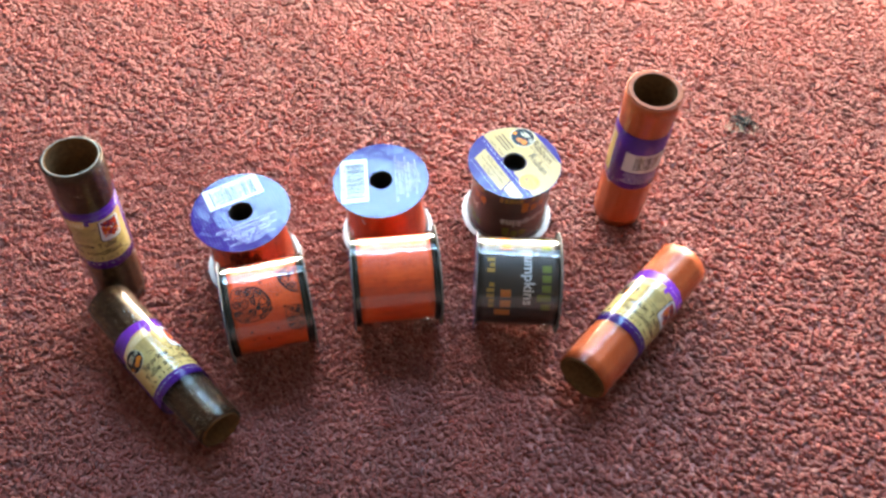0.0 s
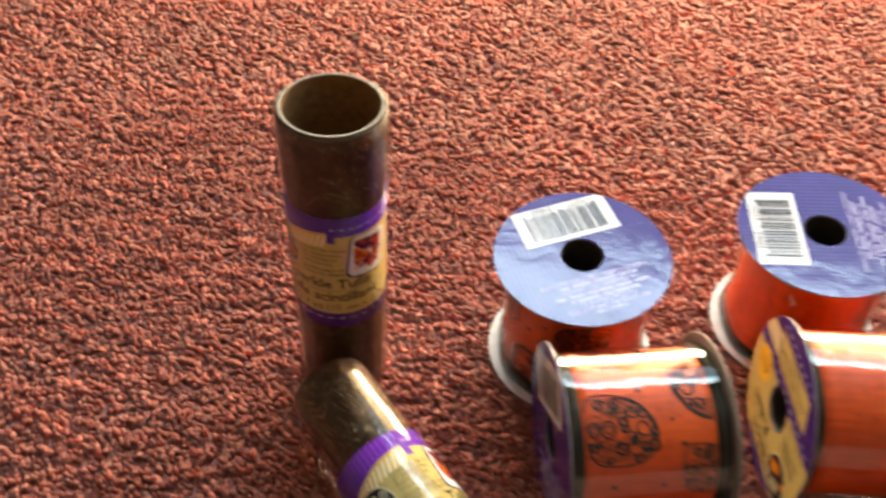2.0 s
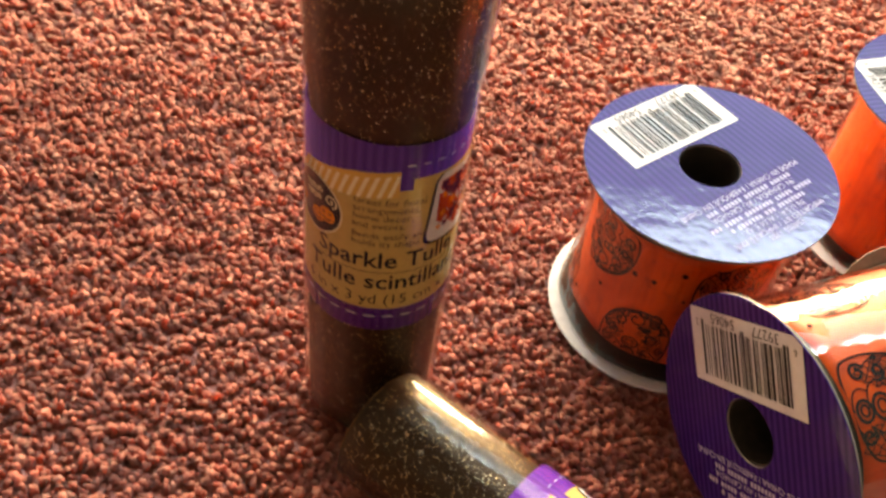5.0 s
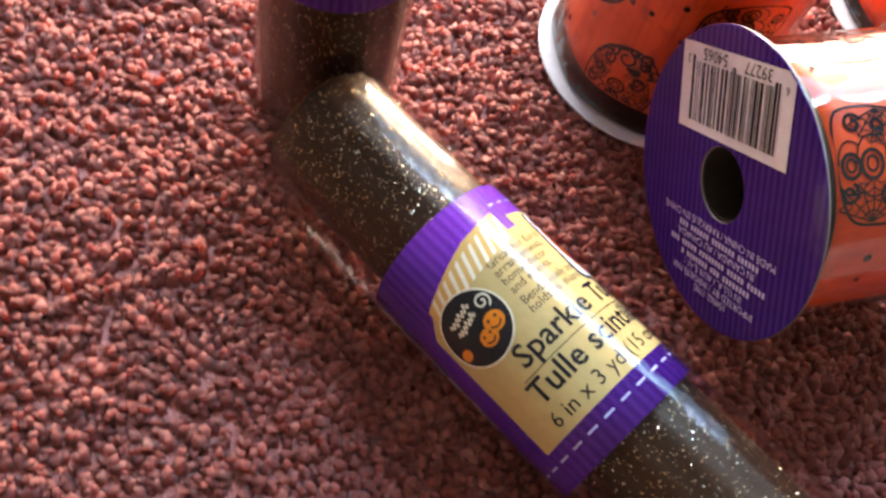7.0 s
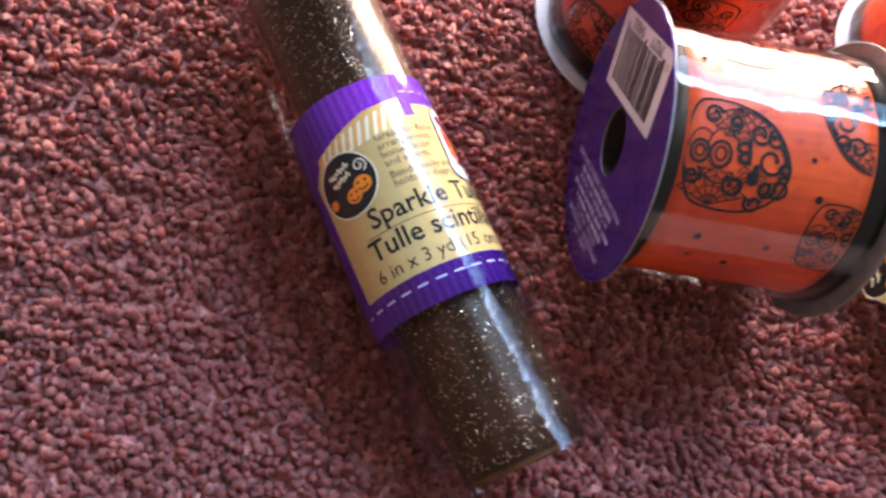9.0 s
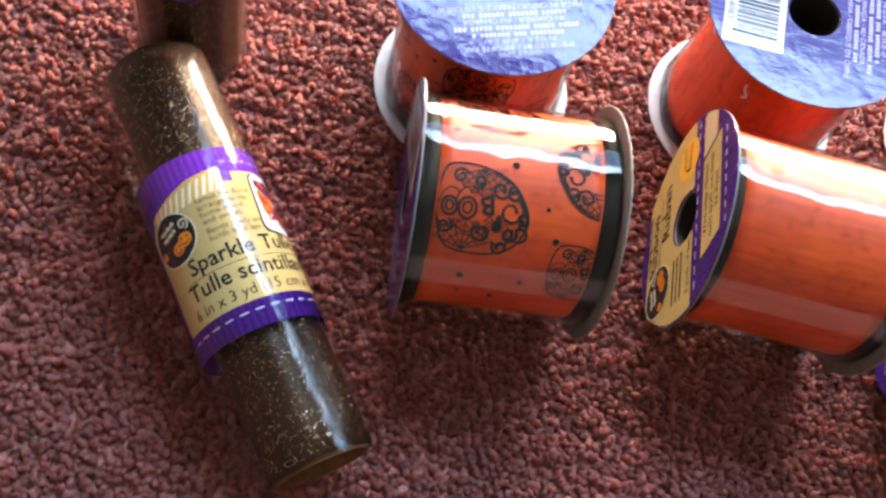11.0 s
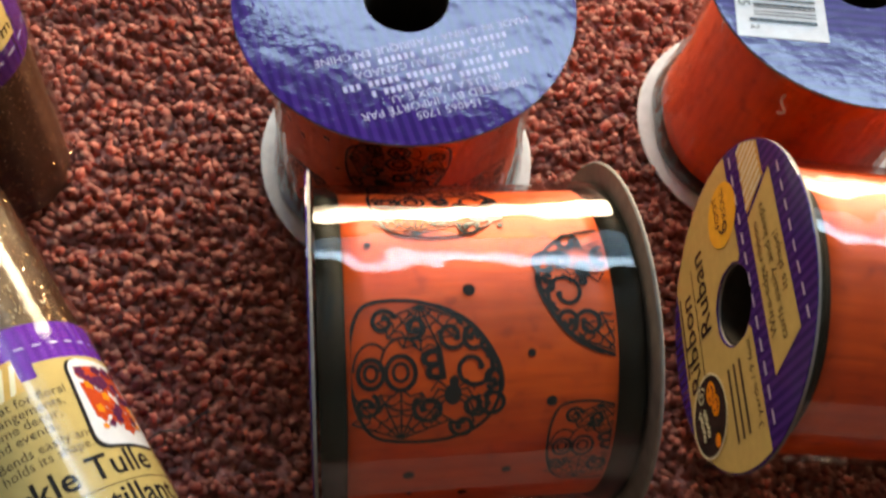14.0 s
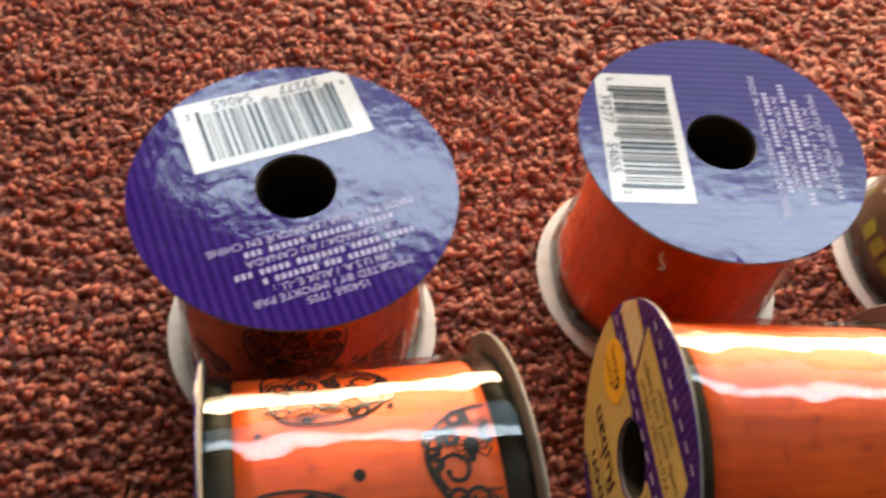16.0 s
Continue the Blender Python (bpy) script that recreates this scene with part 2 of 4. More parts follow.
GLASS.set(Transmission_Weight=1.0, Roughness=0.0, IOR=1.45)
GLASS = GLASS.mat


# ---- mesh helpers ----
def part(name, bm, material, parent=None, label="", smooth=False):
    me = bpy.data.meshes.new(name)
    bm.normal_update()
    bm.to_mesh(me)
    bm.free()
    if smooth:
        me.shade_smooth()
    me.materials.append(material)
    ob = new(name, me)
    if parent is not None:
        ob.parent = parent
    return tagged(ob, label)


def box_bm(x0, x1, y0, y1, z0, z1, bevel=0.0):
    bm = bmesh.new()
    bmesh.ops.create_cube(bm, size=1)
    for v in bm.verts:
        v.co = Vector((x0 + (v.co.x + 0.5) * (x1 - x0), y0 + (v.co.y + 0.5) * (y1 - y0), z0 + (v.co.z + 0.5) * (z1 - z0)))
    if bevel:
        bmesh.ops.bevel(bm, geom=bm.edges[:], offset=bevel, segments=2, affect="EDGES")
    return bm


def turned(profile, seg=72, closed=True, wobble=None):
    """A ring-shaped or tubular solid: the profile (radius, height) turned about z; wobble(angle, height) is added to the radius."""
    bm = bmesh.new()
    rings = []
    for k in range(seg):
        a = tau * k / seg
        rings.append([bm.verts.new(((r + (wobble(a, z) if wobble else 0)) * cos(a), (r + (wobble(a, z) if wobble else 0)) * sin(a), z)) for r, z in profile])
    m = len(profile)
    for k in range(seg):
        p, q = rings[k], rings[(k + 1) % seg]
        for j in range(m if closed else m - 1):
            bm.faces.new((p[j], q[j], q[(j + 1) % m], p[(j + 1) % m]))
    bmesh.ops.recalc_face_normals(bm, faces=bm.faces[:])
    return bm


def clip_poly(poly, inside, cross):
    out = []
    for i, p in enumerate(poly):
        q = poly[(i + 1) % len(poly)]
        a, b = inside(p), inside(q)
        if a:
            out.append(p)
        if a != b:
            out.append(cross(p, q))
    return out


def clip_axis(poly, axis, limit, keep_less):
    def inside(p):
        return p[axis] <= limit if keep_less else p[axis] >= limit

    def cross(p, q):
        f = (limit - p[axis]) / (q[axis] - p[axis])
        return (p[0] + f * (q[0] - p[0]), p[1] + f * (q[1] - p[1]))
    return clip_poly(poly, inside, cross)


def clip_disc(poly, radius, n=64):
    """Cut a polygon to a disc about the origin."""
    for k in range(n):
        a = tau * (k + 0.5) / n
        ca, sa = cos(a), sin(a)

        def side(p):
            return p[0] * ca + p[1] * sa - radius

        def cross(p, q):
            f = side(p) / (side(p) - side(q))
            return (p[0] + f * (q[0] - p[0]), p[1] + f * (q[1] - p[1]))
        poly = clip_poly(poly, lambda p: side(p) <= 0, cross)
        if not poly:
            return []
    return poly


def rect(x0, x1, y0, y1):
    return [(x0, y0), (x1, y0), (x1, y1), (x0, y1)]


def oval(cx, cy, rx, ry=None, n=28, turn=0.0):
    ry = ry or rx
    ct, st = cos(turn), sin(turn)
    return [(cx + rx * cos(tau * k / n) * ct - ry * sin(tau * k / n) * st, cy + rx * cos(tau * k / n) * st + ry * sin(tau * k / n) * ct) for k in range(n)]


def round_rect(cx, cy, w, h, r, turn=0.0):
    pts = []
    for qx, qy, a0 in ((1, 1, 0), (-1, 1, 90), (-1, -1, 180), (1, -1, 270)):
        for k in range(5):
            a = radians(a0 + 22.5 * k)
            pts.append((qx * (w / 2 - r) + r * cos(a), qy * (h / 2 - r) + r * sin(a)))
    ct, st = cos(turn), sin(turn)
    return [(cx + x * ct - y * st, cy + x * st + y * ct) for x, y in pts]


def stroke(points, width, taper=False):
    """Quads along a drawn line."""
    out = []
    n = len(points)
    sides = []
    for i, (x, y) in enumerate(points):
        (ax, ay), (bx, by) = points[max(i - 1, 0)], points[min(i + 1, n - 1)]
        d = math.hypot(bx - ax, by - ay) or 1e-9
        w = width / 2 * ((1 - 0.75 * i / (n - 1)) if taper else 1)
        ox, oy = -(by - ay) / d * w, (bx - ax) / d * w
        sides.append(((x + ox, y + oy), (x - ox, y - oy)))
    for (a, b), (c, d) in zip(sides, sides[1:]):
        out.append([a, b, d, c])
    return out


def spiral(cx, cy, r, start, turns, way=1, n=22):
    return [(cx + r * (1 - 0.82 * k / n) * cos(start + way * tau * turns * k / n), cy + r * (1 - 0.82 * k / n) * sin(start + way * tau * turns * k / n)) for k in range(n + 1)]


def glyphs(text, size, x=0.0, y=0.0, align="CENTER", turn=0.0, bold=0.0):
    """The letters of a line as flat triangles in the label's plane."""
    cu = bpy.data.curves.new("letters", "FONT")
    cu.body, cu.size, cu.align_x, cu.resolution_u, cu.offset = text, size, align, 2, bold
    ob = bpy.data.objects.new("letters", cu)
    me = bpy.data.meshes.new_from_object(ob)
    ct, st = cos(turn), sin(turn)
    polys = [[(x + me.vertices[i].co.x * ct - me.vertices[i].co.y * st, y + me.vertices[i].co.x * st + me.vertices[i].co.y * ct) for i in p.vertices] for p in me.polygons]
    bpy.data.objects.remove(ob)
    bpy.data.curves.remove(cu)
    bpy.data.meshes.remove(me)
    return polys


def printed(name, polys, place, material, parent, label="", step=0.0):
    """Flat shapes laid onto a surface by place(x, y). step: how finely they are cut to follow a curve."""
    bm = bmesh.new()
    for poly in polys:
        if len(poly) < 3:
            continue
        pieces = [poly]
        if step:
            lo, hi = min(p[0] for p in poly), max(p[0] for p in poly)
            k0, k1 = math.floor(lo / step), math.ceil(hi / step)
            if k1 - k0 > 1:
                pieces = []
                for k in range(k0, k1):
                    piece = clip_axis(clip_axis(poly, 0, (k + 1) * step, True), 0, k * step, False)
                    if len(piece) > 2:
                        pieces.append(piece)
        for piece in pieces:
            try:
                bm.faces.new([bm.verts.new(place(*p)) for p in piece])
            except ValueError:
                pass
    return part(name, bm, material, parent, label)


def printed_each(name, polys, place, material, parent, label="", step=0.0):
    """The same, each shape a part of its own."""
    for poly in polys:
        if len(poly) > 2:
            printed(name, [poly], place, material, parent, label, step)


def thing(name, m, label, category, group=""):
    ob = new(name)
    ob.empty_display_size = 0.03
    ob.matrix_world = m
    return tagged(ob, label, category, group)


def frame_of(origin, x_axis, y_axis, z_axis):
    m = Matrix.Identity(4)
    for i, v in enumerate((x_axis, y_axis, z_axis, origin)):
        for j in range(3):
            m[j][i] = v[j]
    return m


# ---- the room ----
X0, X1, Y0, Y1, H = -2.1, 2.2, -1.9, WALL_Y, 2.5
tagged(part("floor", box_bm(X0, X1, Y0, Y1, -0.05, -0.0048), BACKING), "dusty rose wall-to-wall carpet backing", "carpet", kind="structure")
tagged(part("ceiling", box_bm(X0, X1, Y0, Y1, H, H + 0.1), CEIL), "plain off-white painted ceiling", "ceiling", kind="structure")
tagged(part("wall_west", box_bm(X0 - 0.12, X0, Y0, Y1, 0, H), WALL), "plain beige painted wall", "wall", kind="structure")
tagged(part("wall_east", box_bm(X1, X1 + 0.12, Y0, Y1, 0, H), WALL), "plain beige painted wall", "wall", kind="structure")
tagged(part("wall_south", box_bm(X0, X1, Y0 - 0.12, Y0, 0, H), WALL), "plain beige painted wall", "wall", kind="structure")


def wall_north():
    bm = bmesh.new()
    xa, xb = PANE_HI[0], PANE_HI[1]
    for b in ((X0, xa, 0, H), (xb, X1, 0, H), (xa, xb, 0, PANE_LO[2]), (xa, xb, PANE_LO[3], PANE_MID[2]), (xa, xb, PANE_HI[3], H)):
        t = box_bm(b[0], b[1], Y1, Y1 + 0.14, b[2], b[3])
        me = bpy.data.meshes.new("t")
        t.to_mesh(me)
        t.free()
        bm.from_mesh(me)
        bpy.data.meshes.remove(me)
    return tagged(part("wall_north", bm, WALL), "beige painted wall with a tall two-part window", "wall", kind="structure")


wall_north()


def window(name, pane):
    x0, x1, z0, z1 = pane
    w = thing(name, Matrix.Translation((0, Y1 + 0.06, 0)), "white painted window with clear glass", "window")
    tagged(w, kind="structure")
    bm = bmesh.new()
    for b in ((x0, x0 + 0.04, z0, z1), (x1 - 0.04, x1, z0, z1), (x0 + 0.04, x1 - 0.04, z0, z0 + 0.04), (x0 + 0.04, x1 - 0.04, z1 - 0.04, z1)):
        t = box_bm(b[0], b[1], -0.02, 0.03, b[2], b[3])
        me = bpy.data.meshes.new("t")
        t.to_mesh(me)
        t.free()
        bm.from_mesh(me)
        bpy.data.meshes.remove(me)
    part("window_frame", bm, FRAME_PAINT, w)
    glass = part("pane", box_bm(x0 + 0.04, x1 - 0.04, 0.0, 0.005, z0 + 0.04, z1 - 0.04), GLASS, w)
    glass.visible_shadow = False
    return w


window("window_1", PANE_MID[:3] + PANE_HI[3:])
window("window_2", PANE_LO)


# ---- ribbon spools ----
R, HOLE, CARD = 0.0402, 0.0099, 0.0009


def flat(turn, z):
    ct, st = cos(turn), sin(turn)
    return lambda x, y: (x * ct - y * st, x * st + y * ct, z)


def back_label(parent, z, turn, spool_r):
    """Back face of a spool: bar code sticker on one side of the hole, the maker's small print on the other."""
    mm = 0.001
    at = flat(turn, z + 0.00012)
    up = flat(turn, z + 0.00024)
    st = clip_disc(rect(-24.5 * mm, 22 * mm, -33.5 * mm, -10.8 * mm), spool_r - 0.0004)
    sticker = printed("barcode_sticker", [st], at, STICKER, parent, "white bar code sticker")
    rnd = random.Random(7)
    bars, x = [], -19.5
    while x < 16.5:
        w = rnd.choice((0.35, 0.35, 0.7, 1.05))
        tail = 30.2 if x < -18.3 or x > 15.2 or abs(x + 1.4) < 0.9 else 29.0
        bars.append(rect(x * mm, (x + w) * mm, -tail * mm, -13.3 * mm))
        x += w + rnd.choice((0.35, 0.4, 0.7, 1.0))
    printed_each("bar", bars, up, BLACK_INK, sticker)
    nums = glyphs("6", 0.0030, -0.0220, -0.0300) + glyphs("39277", 0.0044, -0.0108, -0.0327) + glyphs("54065", 0.0044, 0.0072, -0.0327) + glyphs("2", 0.0030, 0.0190, -0.0300)
    printed("bar_code_digits", nums, up, BLACK_INK, sticker)
    s = 0.0029
    lines = [("154065 1705", 0.0310), ("IMPORTED BY / IMPORTÉ PAR", 0.0283), ("IN U.S.A. / AUX E.-U. :", 0.0256), None, None, ("IN CANADA / AU CANADA", 0.0175), None, ("MADE IN CHINA / FABRIQUÉ EN CHINE", 0.0121)]
    ink = []
    for line in lines:
        if line:
            ink += glyphs(line[0], s, 0, line[1])
    for y, half in ((0.0229, 0.0165), (0.0202, 0.0225), (0.0148, 0.0190)):
        x, left = -half, rnd.randint(3, 8)
        while x < half - 0.001:
            ink.append(rect(x, x + 0.0009, y + 0.0003, y + 0.0019))
            left -= 1
            x += 0.0015 if left else 0.0028
            left = left or rnd.randint(3, 8)
    printed("small_print", ink, at, LILAC, parent, "lilac small print")


def front_label(parent, z, turn, spool_r):
    """Front face of a spool: cream panel with the words, striped flag, amber spot and a black round emblem."""
    u = spool_r
    a, b, c, d = (flat(turn, z + k * 0.00012) for k in (1, 2, 3, 4))

    def ring_cut(polys):
        return [p for p in (clip_disc(q, u * 0.985) for q in polys) if p]

    hole_pts = [(HOLE * 1.06 * cos(tau * k / 40), HOLE * 1.06 * sin(tau * k / 40)) for k in range(40)]
    # the cream panel leaves the hole free: it is laid in four pieces round it
    h = HOLE * 1.02
    panel = [rect(-u, u, h, 0.83 * u), rect(-u, -h, -0.18 * u, h), rect(h, u, -0.18 * u, h)]
    corner = []
    for k in range(40):
        (x0, y0), (x1, y1) = hole_pts[k], hole_pts[(k + 1) % 40]
        if min(y0, y1) > -0.18 * u:
            f0, f1 = h / max(abs(x0), abs(y0)), h / max(abs(x1), abs(y1))
            corner.append([(x0, y0), (x0 * max(f0, 1), max(y0 * max(f0, 1), -0.18 * u)), (x1 * max(f1, 1), max(y1 * max(f1, 1), -0.18 * u)), (x1, y1)])
    printed("cream_panel", ring_cut(panel) + corner, a, CREAM, parent, "cream printed panel")
    flag = [(-0.62 * u, -0.36 * u), (-0.50 * u, -0.70 * u), (0.52 * u, -0.70 * u), (0.38 * u, -0.36 * u)]
    printed("cream_flag", ring_cut([flag]), a, CREAM, parent, "cream printed flag")
    tail = []
    for k in range(9):
        x = (0.44 + 0.05 * k) * u
        tail.append([(x, -0.36 * u - 0.02 * u * (k % 2)), (x + 0.028 * u, -0.36 * u - 0.02 * u * (k % 2)), (x + 0.10 * u, -0.60 * u), (x + 0.072 * u, -0.60 * u)])
    printed("striped_flag_end", ring_cut([[(0.41 * u, -0.36 * u), (0.52 * u, -0.62 * u), (0.94 * u, -0.62 * u), (0.86 * u, -0.36 * u)]]), a, TAN, parent)
    printed("flag_stripes", ring_cut(tail), b, STRIPE, parent)
    stitches = [rect((-0.85 + 0.14 * k) * u, (-0.77 + 0.14 * k) * u, -0.262 * u, -0.245 * u) for k in range(13)] + [rect((-0.5 + 0.13 * k) * u, (-0.43 + 0.13 * k) * u, -0.80 * u, -0.785 * u) for k in range(8)]
    printed_each("stitch", ring_cut(stitches), a, LILAC, parent)
    spot = printed("amber_spot", [oval(0.62 * u, -0.04 * u, 0.215 * u)], b, YELLOW, parent, "amber round spot")
    printed("spot_text", glyphs("6", 0.0075, 0.52 * u, -0.10 * u) + glyphs("FOOT", 0.0036, 0.68 * u, 0.00 * u) + glyphs("ROLL", 0.0036, 0.68 * u, -0.11 * u), c, BROWN_INK, spot)
    words = glyphs("Ribbon", 0.0098, 0.06 * u, 0.60 * u, bold=0.00006) + glyphs("Ruban", 0.0098, 0.30 * u, 0.34 * u, bold=0.00006) + [rect(-0.30 * u, 0.55 * u, 0.535 * u, 0.545 * u)]
    printed("large_text", words, b, BLACK_INK, parent)
    small = glyphs("Wire-edge ribbon", 0.0040, -0.06 * u, -0.46 * u) + glyphs("curls easily and keeps", 0.0040, -0.06 * u, -0.56 * u) + glyphs("its shape!", 0.0040, -0.06 * u, -0.66 * u)
    small += glyphs("3 yards / 9 feet", 0.0036, -0.55 * u, -0.14 * u)
    for k in range(3):
        small.append(rect(-0.80 * u, -0.34 * u, (0.02 + 0.08 * k) * u, (0.05 + 0.08 * k) * u))
    small.append(rect(-0.15 * u, 0.45 * u, 0.775 * u, 0.80 * u))
    printed("small_text", small, b, BROWN_INK, parent)
    emblem(parent, flat(turn, z), -0.50 * u, 0.54 * u, 0.255 * u, 0.00024, 0.0)


def emblem(parent, base, cx, cy, r, lift, step, layer=0.00012):
    """A black round badge with two small pumpkins, a curl and a plain pale mark."""
    def lifted(k):
        return lambda x, y: lift_point(base, x, y, lift + k * layer)
    e = printed("round_emblem", [oval(cx, cy, r, n=40)], lifted(0), BLACK_INK, parent, "black round emblem", step)
    printed("emblem_ring", stroke(oval(cx, cy, r * 1.02, n=40) + oval(cx, cy, r * 1.02, n=40)[:1], r * 0.05), lifted(1), STRIPE, e, "", step)
    gourds = [oval(cx + r * 0.12, cy - r * 0.42, r * 0.27, r * 0.24), oval(cx + r * 0.50, cy - r * 0.22, r * 0.30, r * 0.27), oval(cx - r * 0.72, cy - r * 0.30, r * 0.17, r * 0.16)]
    printed("small_pumpkins", gourds, lifted(1), ORANGE_INK, e, "", step)
    eyes = []
    for gx, gy, g in ((0.12, -0.42, 0.27), (0.50, -0.22, 0.30)):
        for sx in (-0.4, 0.4):
            eyes.append(oval(cx + r * (gx + sx * g), cy + r * (gy + 0.3 * g), r * g * 0.16, n=8))
        eyes += stroke([(cx + r * (gx + g * 0.6 * cos(a)), cy + r * (gy + g * 0.55 * sin(a))) for a in [pi + 0.4 + 0.23 * k for k in range(11)]], r * 0.05)
    printed("pumpkin_faces", eyes, lifted(2), BLACK_INK, e, "", step)
    marks = stroke(spiral(cx + r * 0.62, cy + r * 0.36, r * 0.24, -1.2, 1.4), r * 0.05)
    for yy, x0, x1 in ((0.42, -0.50, 0.30), (0.14, -0.46, 0.26)):
        marks += stroke([(cx + r * (x0 + (x1 - x0) * k / 40), cy + r * (yy + 0.16 * k / 40 + 0.085 * sin(k * 0.95) + 0.03 * sin(k * 0.4))) for k in range(41)], r * 0.045)
    printed("pale_mark", marks, lifted(1), STRIPE, e, "", step)


def lift_point(base, x, y, d):
    """A point raised off the surface: flat labels rise along z, curved ones along their radius."""
    p = base(x, y)
    if len(p) == 4:
        k = (p[3] + d) / p[3]
        return (p[0] * k, p[1] * k, p[2])
    return (p[0], p[1], p[2] + d)


def round_about(r, start, z_mid, lift=0.0, swell=None):
    """Onto a roll of radius r: x runs round it from the angle start, y along it."""
    def at(x, y):
        a = start + x / r
        k = r + lift + (swell(a, z_mid + y) if swell else 0)
        return (k * cos(a), k * sin(a), z_mid + y)
    return at


def round_base(r, start, z_mid):
    def at(x, y):
        a = start + x / r
        return (r * cos(a), r * sin(a), z_mid + y, r)
    return at


def pumpkin_lines(cx, cy, r, seed, letter=True):
    """One scrollwork pumpkin, drawn with black strokes: rim, webs, eyes, spider, curls and a letter."""
    rnd = random.Random(seed)
    w = r * 0.043
    out = []

    def ring(x, y, rx, ry, width, k0=0, k1=25):
        pts = oval(cx + r * x, cy + r * y, r * rx, r * ry, 24)
        pts = pts + pts
        out.extend(stroke(pts[k0:k1], width))

    knots = [(-0.70, 0.98), (-0.10, 0.96), (0.50, 0.70), (0.86, 0.24), (0.97, -0.20), (0.76, -0.68), (0.30, -0.94), (-0.30, -0.98), (-0.80, -0.84), (-1.04, -0.30), (-1.08, 0.34), (-0.96, 0.82)]
    rim = []
    for i in range(len(knots)):
        p0, p1, p2, p3 = (knots[(i + j - 1) % len(knots)] for j in range(4))
        for k in range(6):
            u = k / 6
            rim.append(tuple(c + 0.5 * r * (2 * q1 + u * (q2 - q0) + u * u * (2 * q0 - 5 * q1 + 4 * q2 - q3) + u ** 3 * (3 * q1 - q0 - 3 * q2 + q3)) for c, q0, q1, q2, q3 in zip((cx, cy), p0, p1, p2, p3)))
    out += stroke(rim + rim[:1], w * 1.2)
    out += stroke(rim[8:26], w * 1.8)
    for hx, hy, span, toward in ((-0.12, 0.92, 0.62, -pi / 2), (-0.40, -0.92, 0.72, pi / 2)):
        ox, oy = cx + r * hx, cy + r * hy
        for k in range(-3, 4):
            a = toward + 0.40 * k
            out += stroke([(ox, oy), (ox + r * span * cos(a), oy + r * span * sin(a))], w * 0.65)
        for q in (0.30, 0.55, 0.80, 1.0):
            out += stroke([(ox + r * span * q * (0.88 if k % 2 else 1) * cos(toward + 0.20 * k), oy + r * span * q * (0.88 if k % 2 else 1) * sin(toward + 0.20 * k)) for k in range(-6, 7)], w * 0.65)
    for ex, size in ((-0.80, 0.17), (-0.40, 0.20)):
        ring(ex, 0.02, size, size * 1.15, w * 1.5)
        ring(ex, 0.03, size * 0.5, size * 0.6, w * 1.1)
        ring(ex + 0.02, 0.05, size * 1.5, size * 2.2, w * 0.8, 3, 13)
        ring(ex + 0.02, -0.10, size * 1.7, size * 2.0, w * 0.8, 14, 23)
    if letter:
        out += glyphs("B", r * 0.60, cx + r * 0.02, cy + r * 0.32, turn=pi + 0.14, bold=r * 0.016)
    sx, sy = cx + r * 0.30, cy - r * 0.30
    out += [oval(sx, sy, r * 0.12, r * 0.15, 14), oval(sx + r * 0.02, sy + r * 0.18, r * 0.07, r * 0.08, 10)]
    for k in range(4):
        for side in (-1, 1):
            out += stroke([(sx, sy + r * 0.03), (sx + side * r * 0.20, sy + r * (0.20 - 0.12 * k)), (sx + side * r * 0.30, sy + r * (0.06 - 0.16 * k))], w * 0.7)
    for qx, qy, qr, st, way in ((0.58, 0.05, 0.25, 1.2, -1), (0.85, -0.42, 0.18, 2.6, 1), (0.30, 0.50, 0.18, 0.6, -1), (0.62, 0.44, 0.14, 1.8, 1), (0.60, -0.46, 0.15, 0.4, -1), (-0.62, 0.70, 0.15, 0.3, 1), (-0.02, -0.48, 0.19, 2.2, 1), (0.84, -0.08, 0.12, 4.0, 1), (-0.86, -0.42, 0.15, 1.0, -1), (0.44, -0.76, 0.15, 2.5, 1), (-0.20, 0.62, 0.13, 4.4, 1)):
        st += rnd.uniform(-0.2, 0.2)
        curl = [(cx + r * qx + 1.2 * r * qr * (1 - 0.62 * k / 20) * cos(st + way * 7.2 * k / 20), cy + r * qy + 1.2 * r * qr * (1 - 0.62 * k / 20) * sin(st + way * 7.2 * k / 20)) for k in range(21)]
        out += stroke(curl, w * 1.5)
        out.append(oval(*curl[-1], w * 1.15, n=10))
    for k in range(7):
        a = -1.1 + 0.36 * k
        out.append(oval(cx + r * 0.84 * cos(a), cy + r * 0.80 * sin(a), r * 0.10, r * 0.035, 10, a + 1.1))
    return out


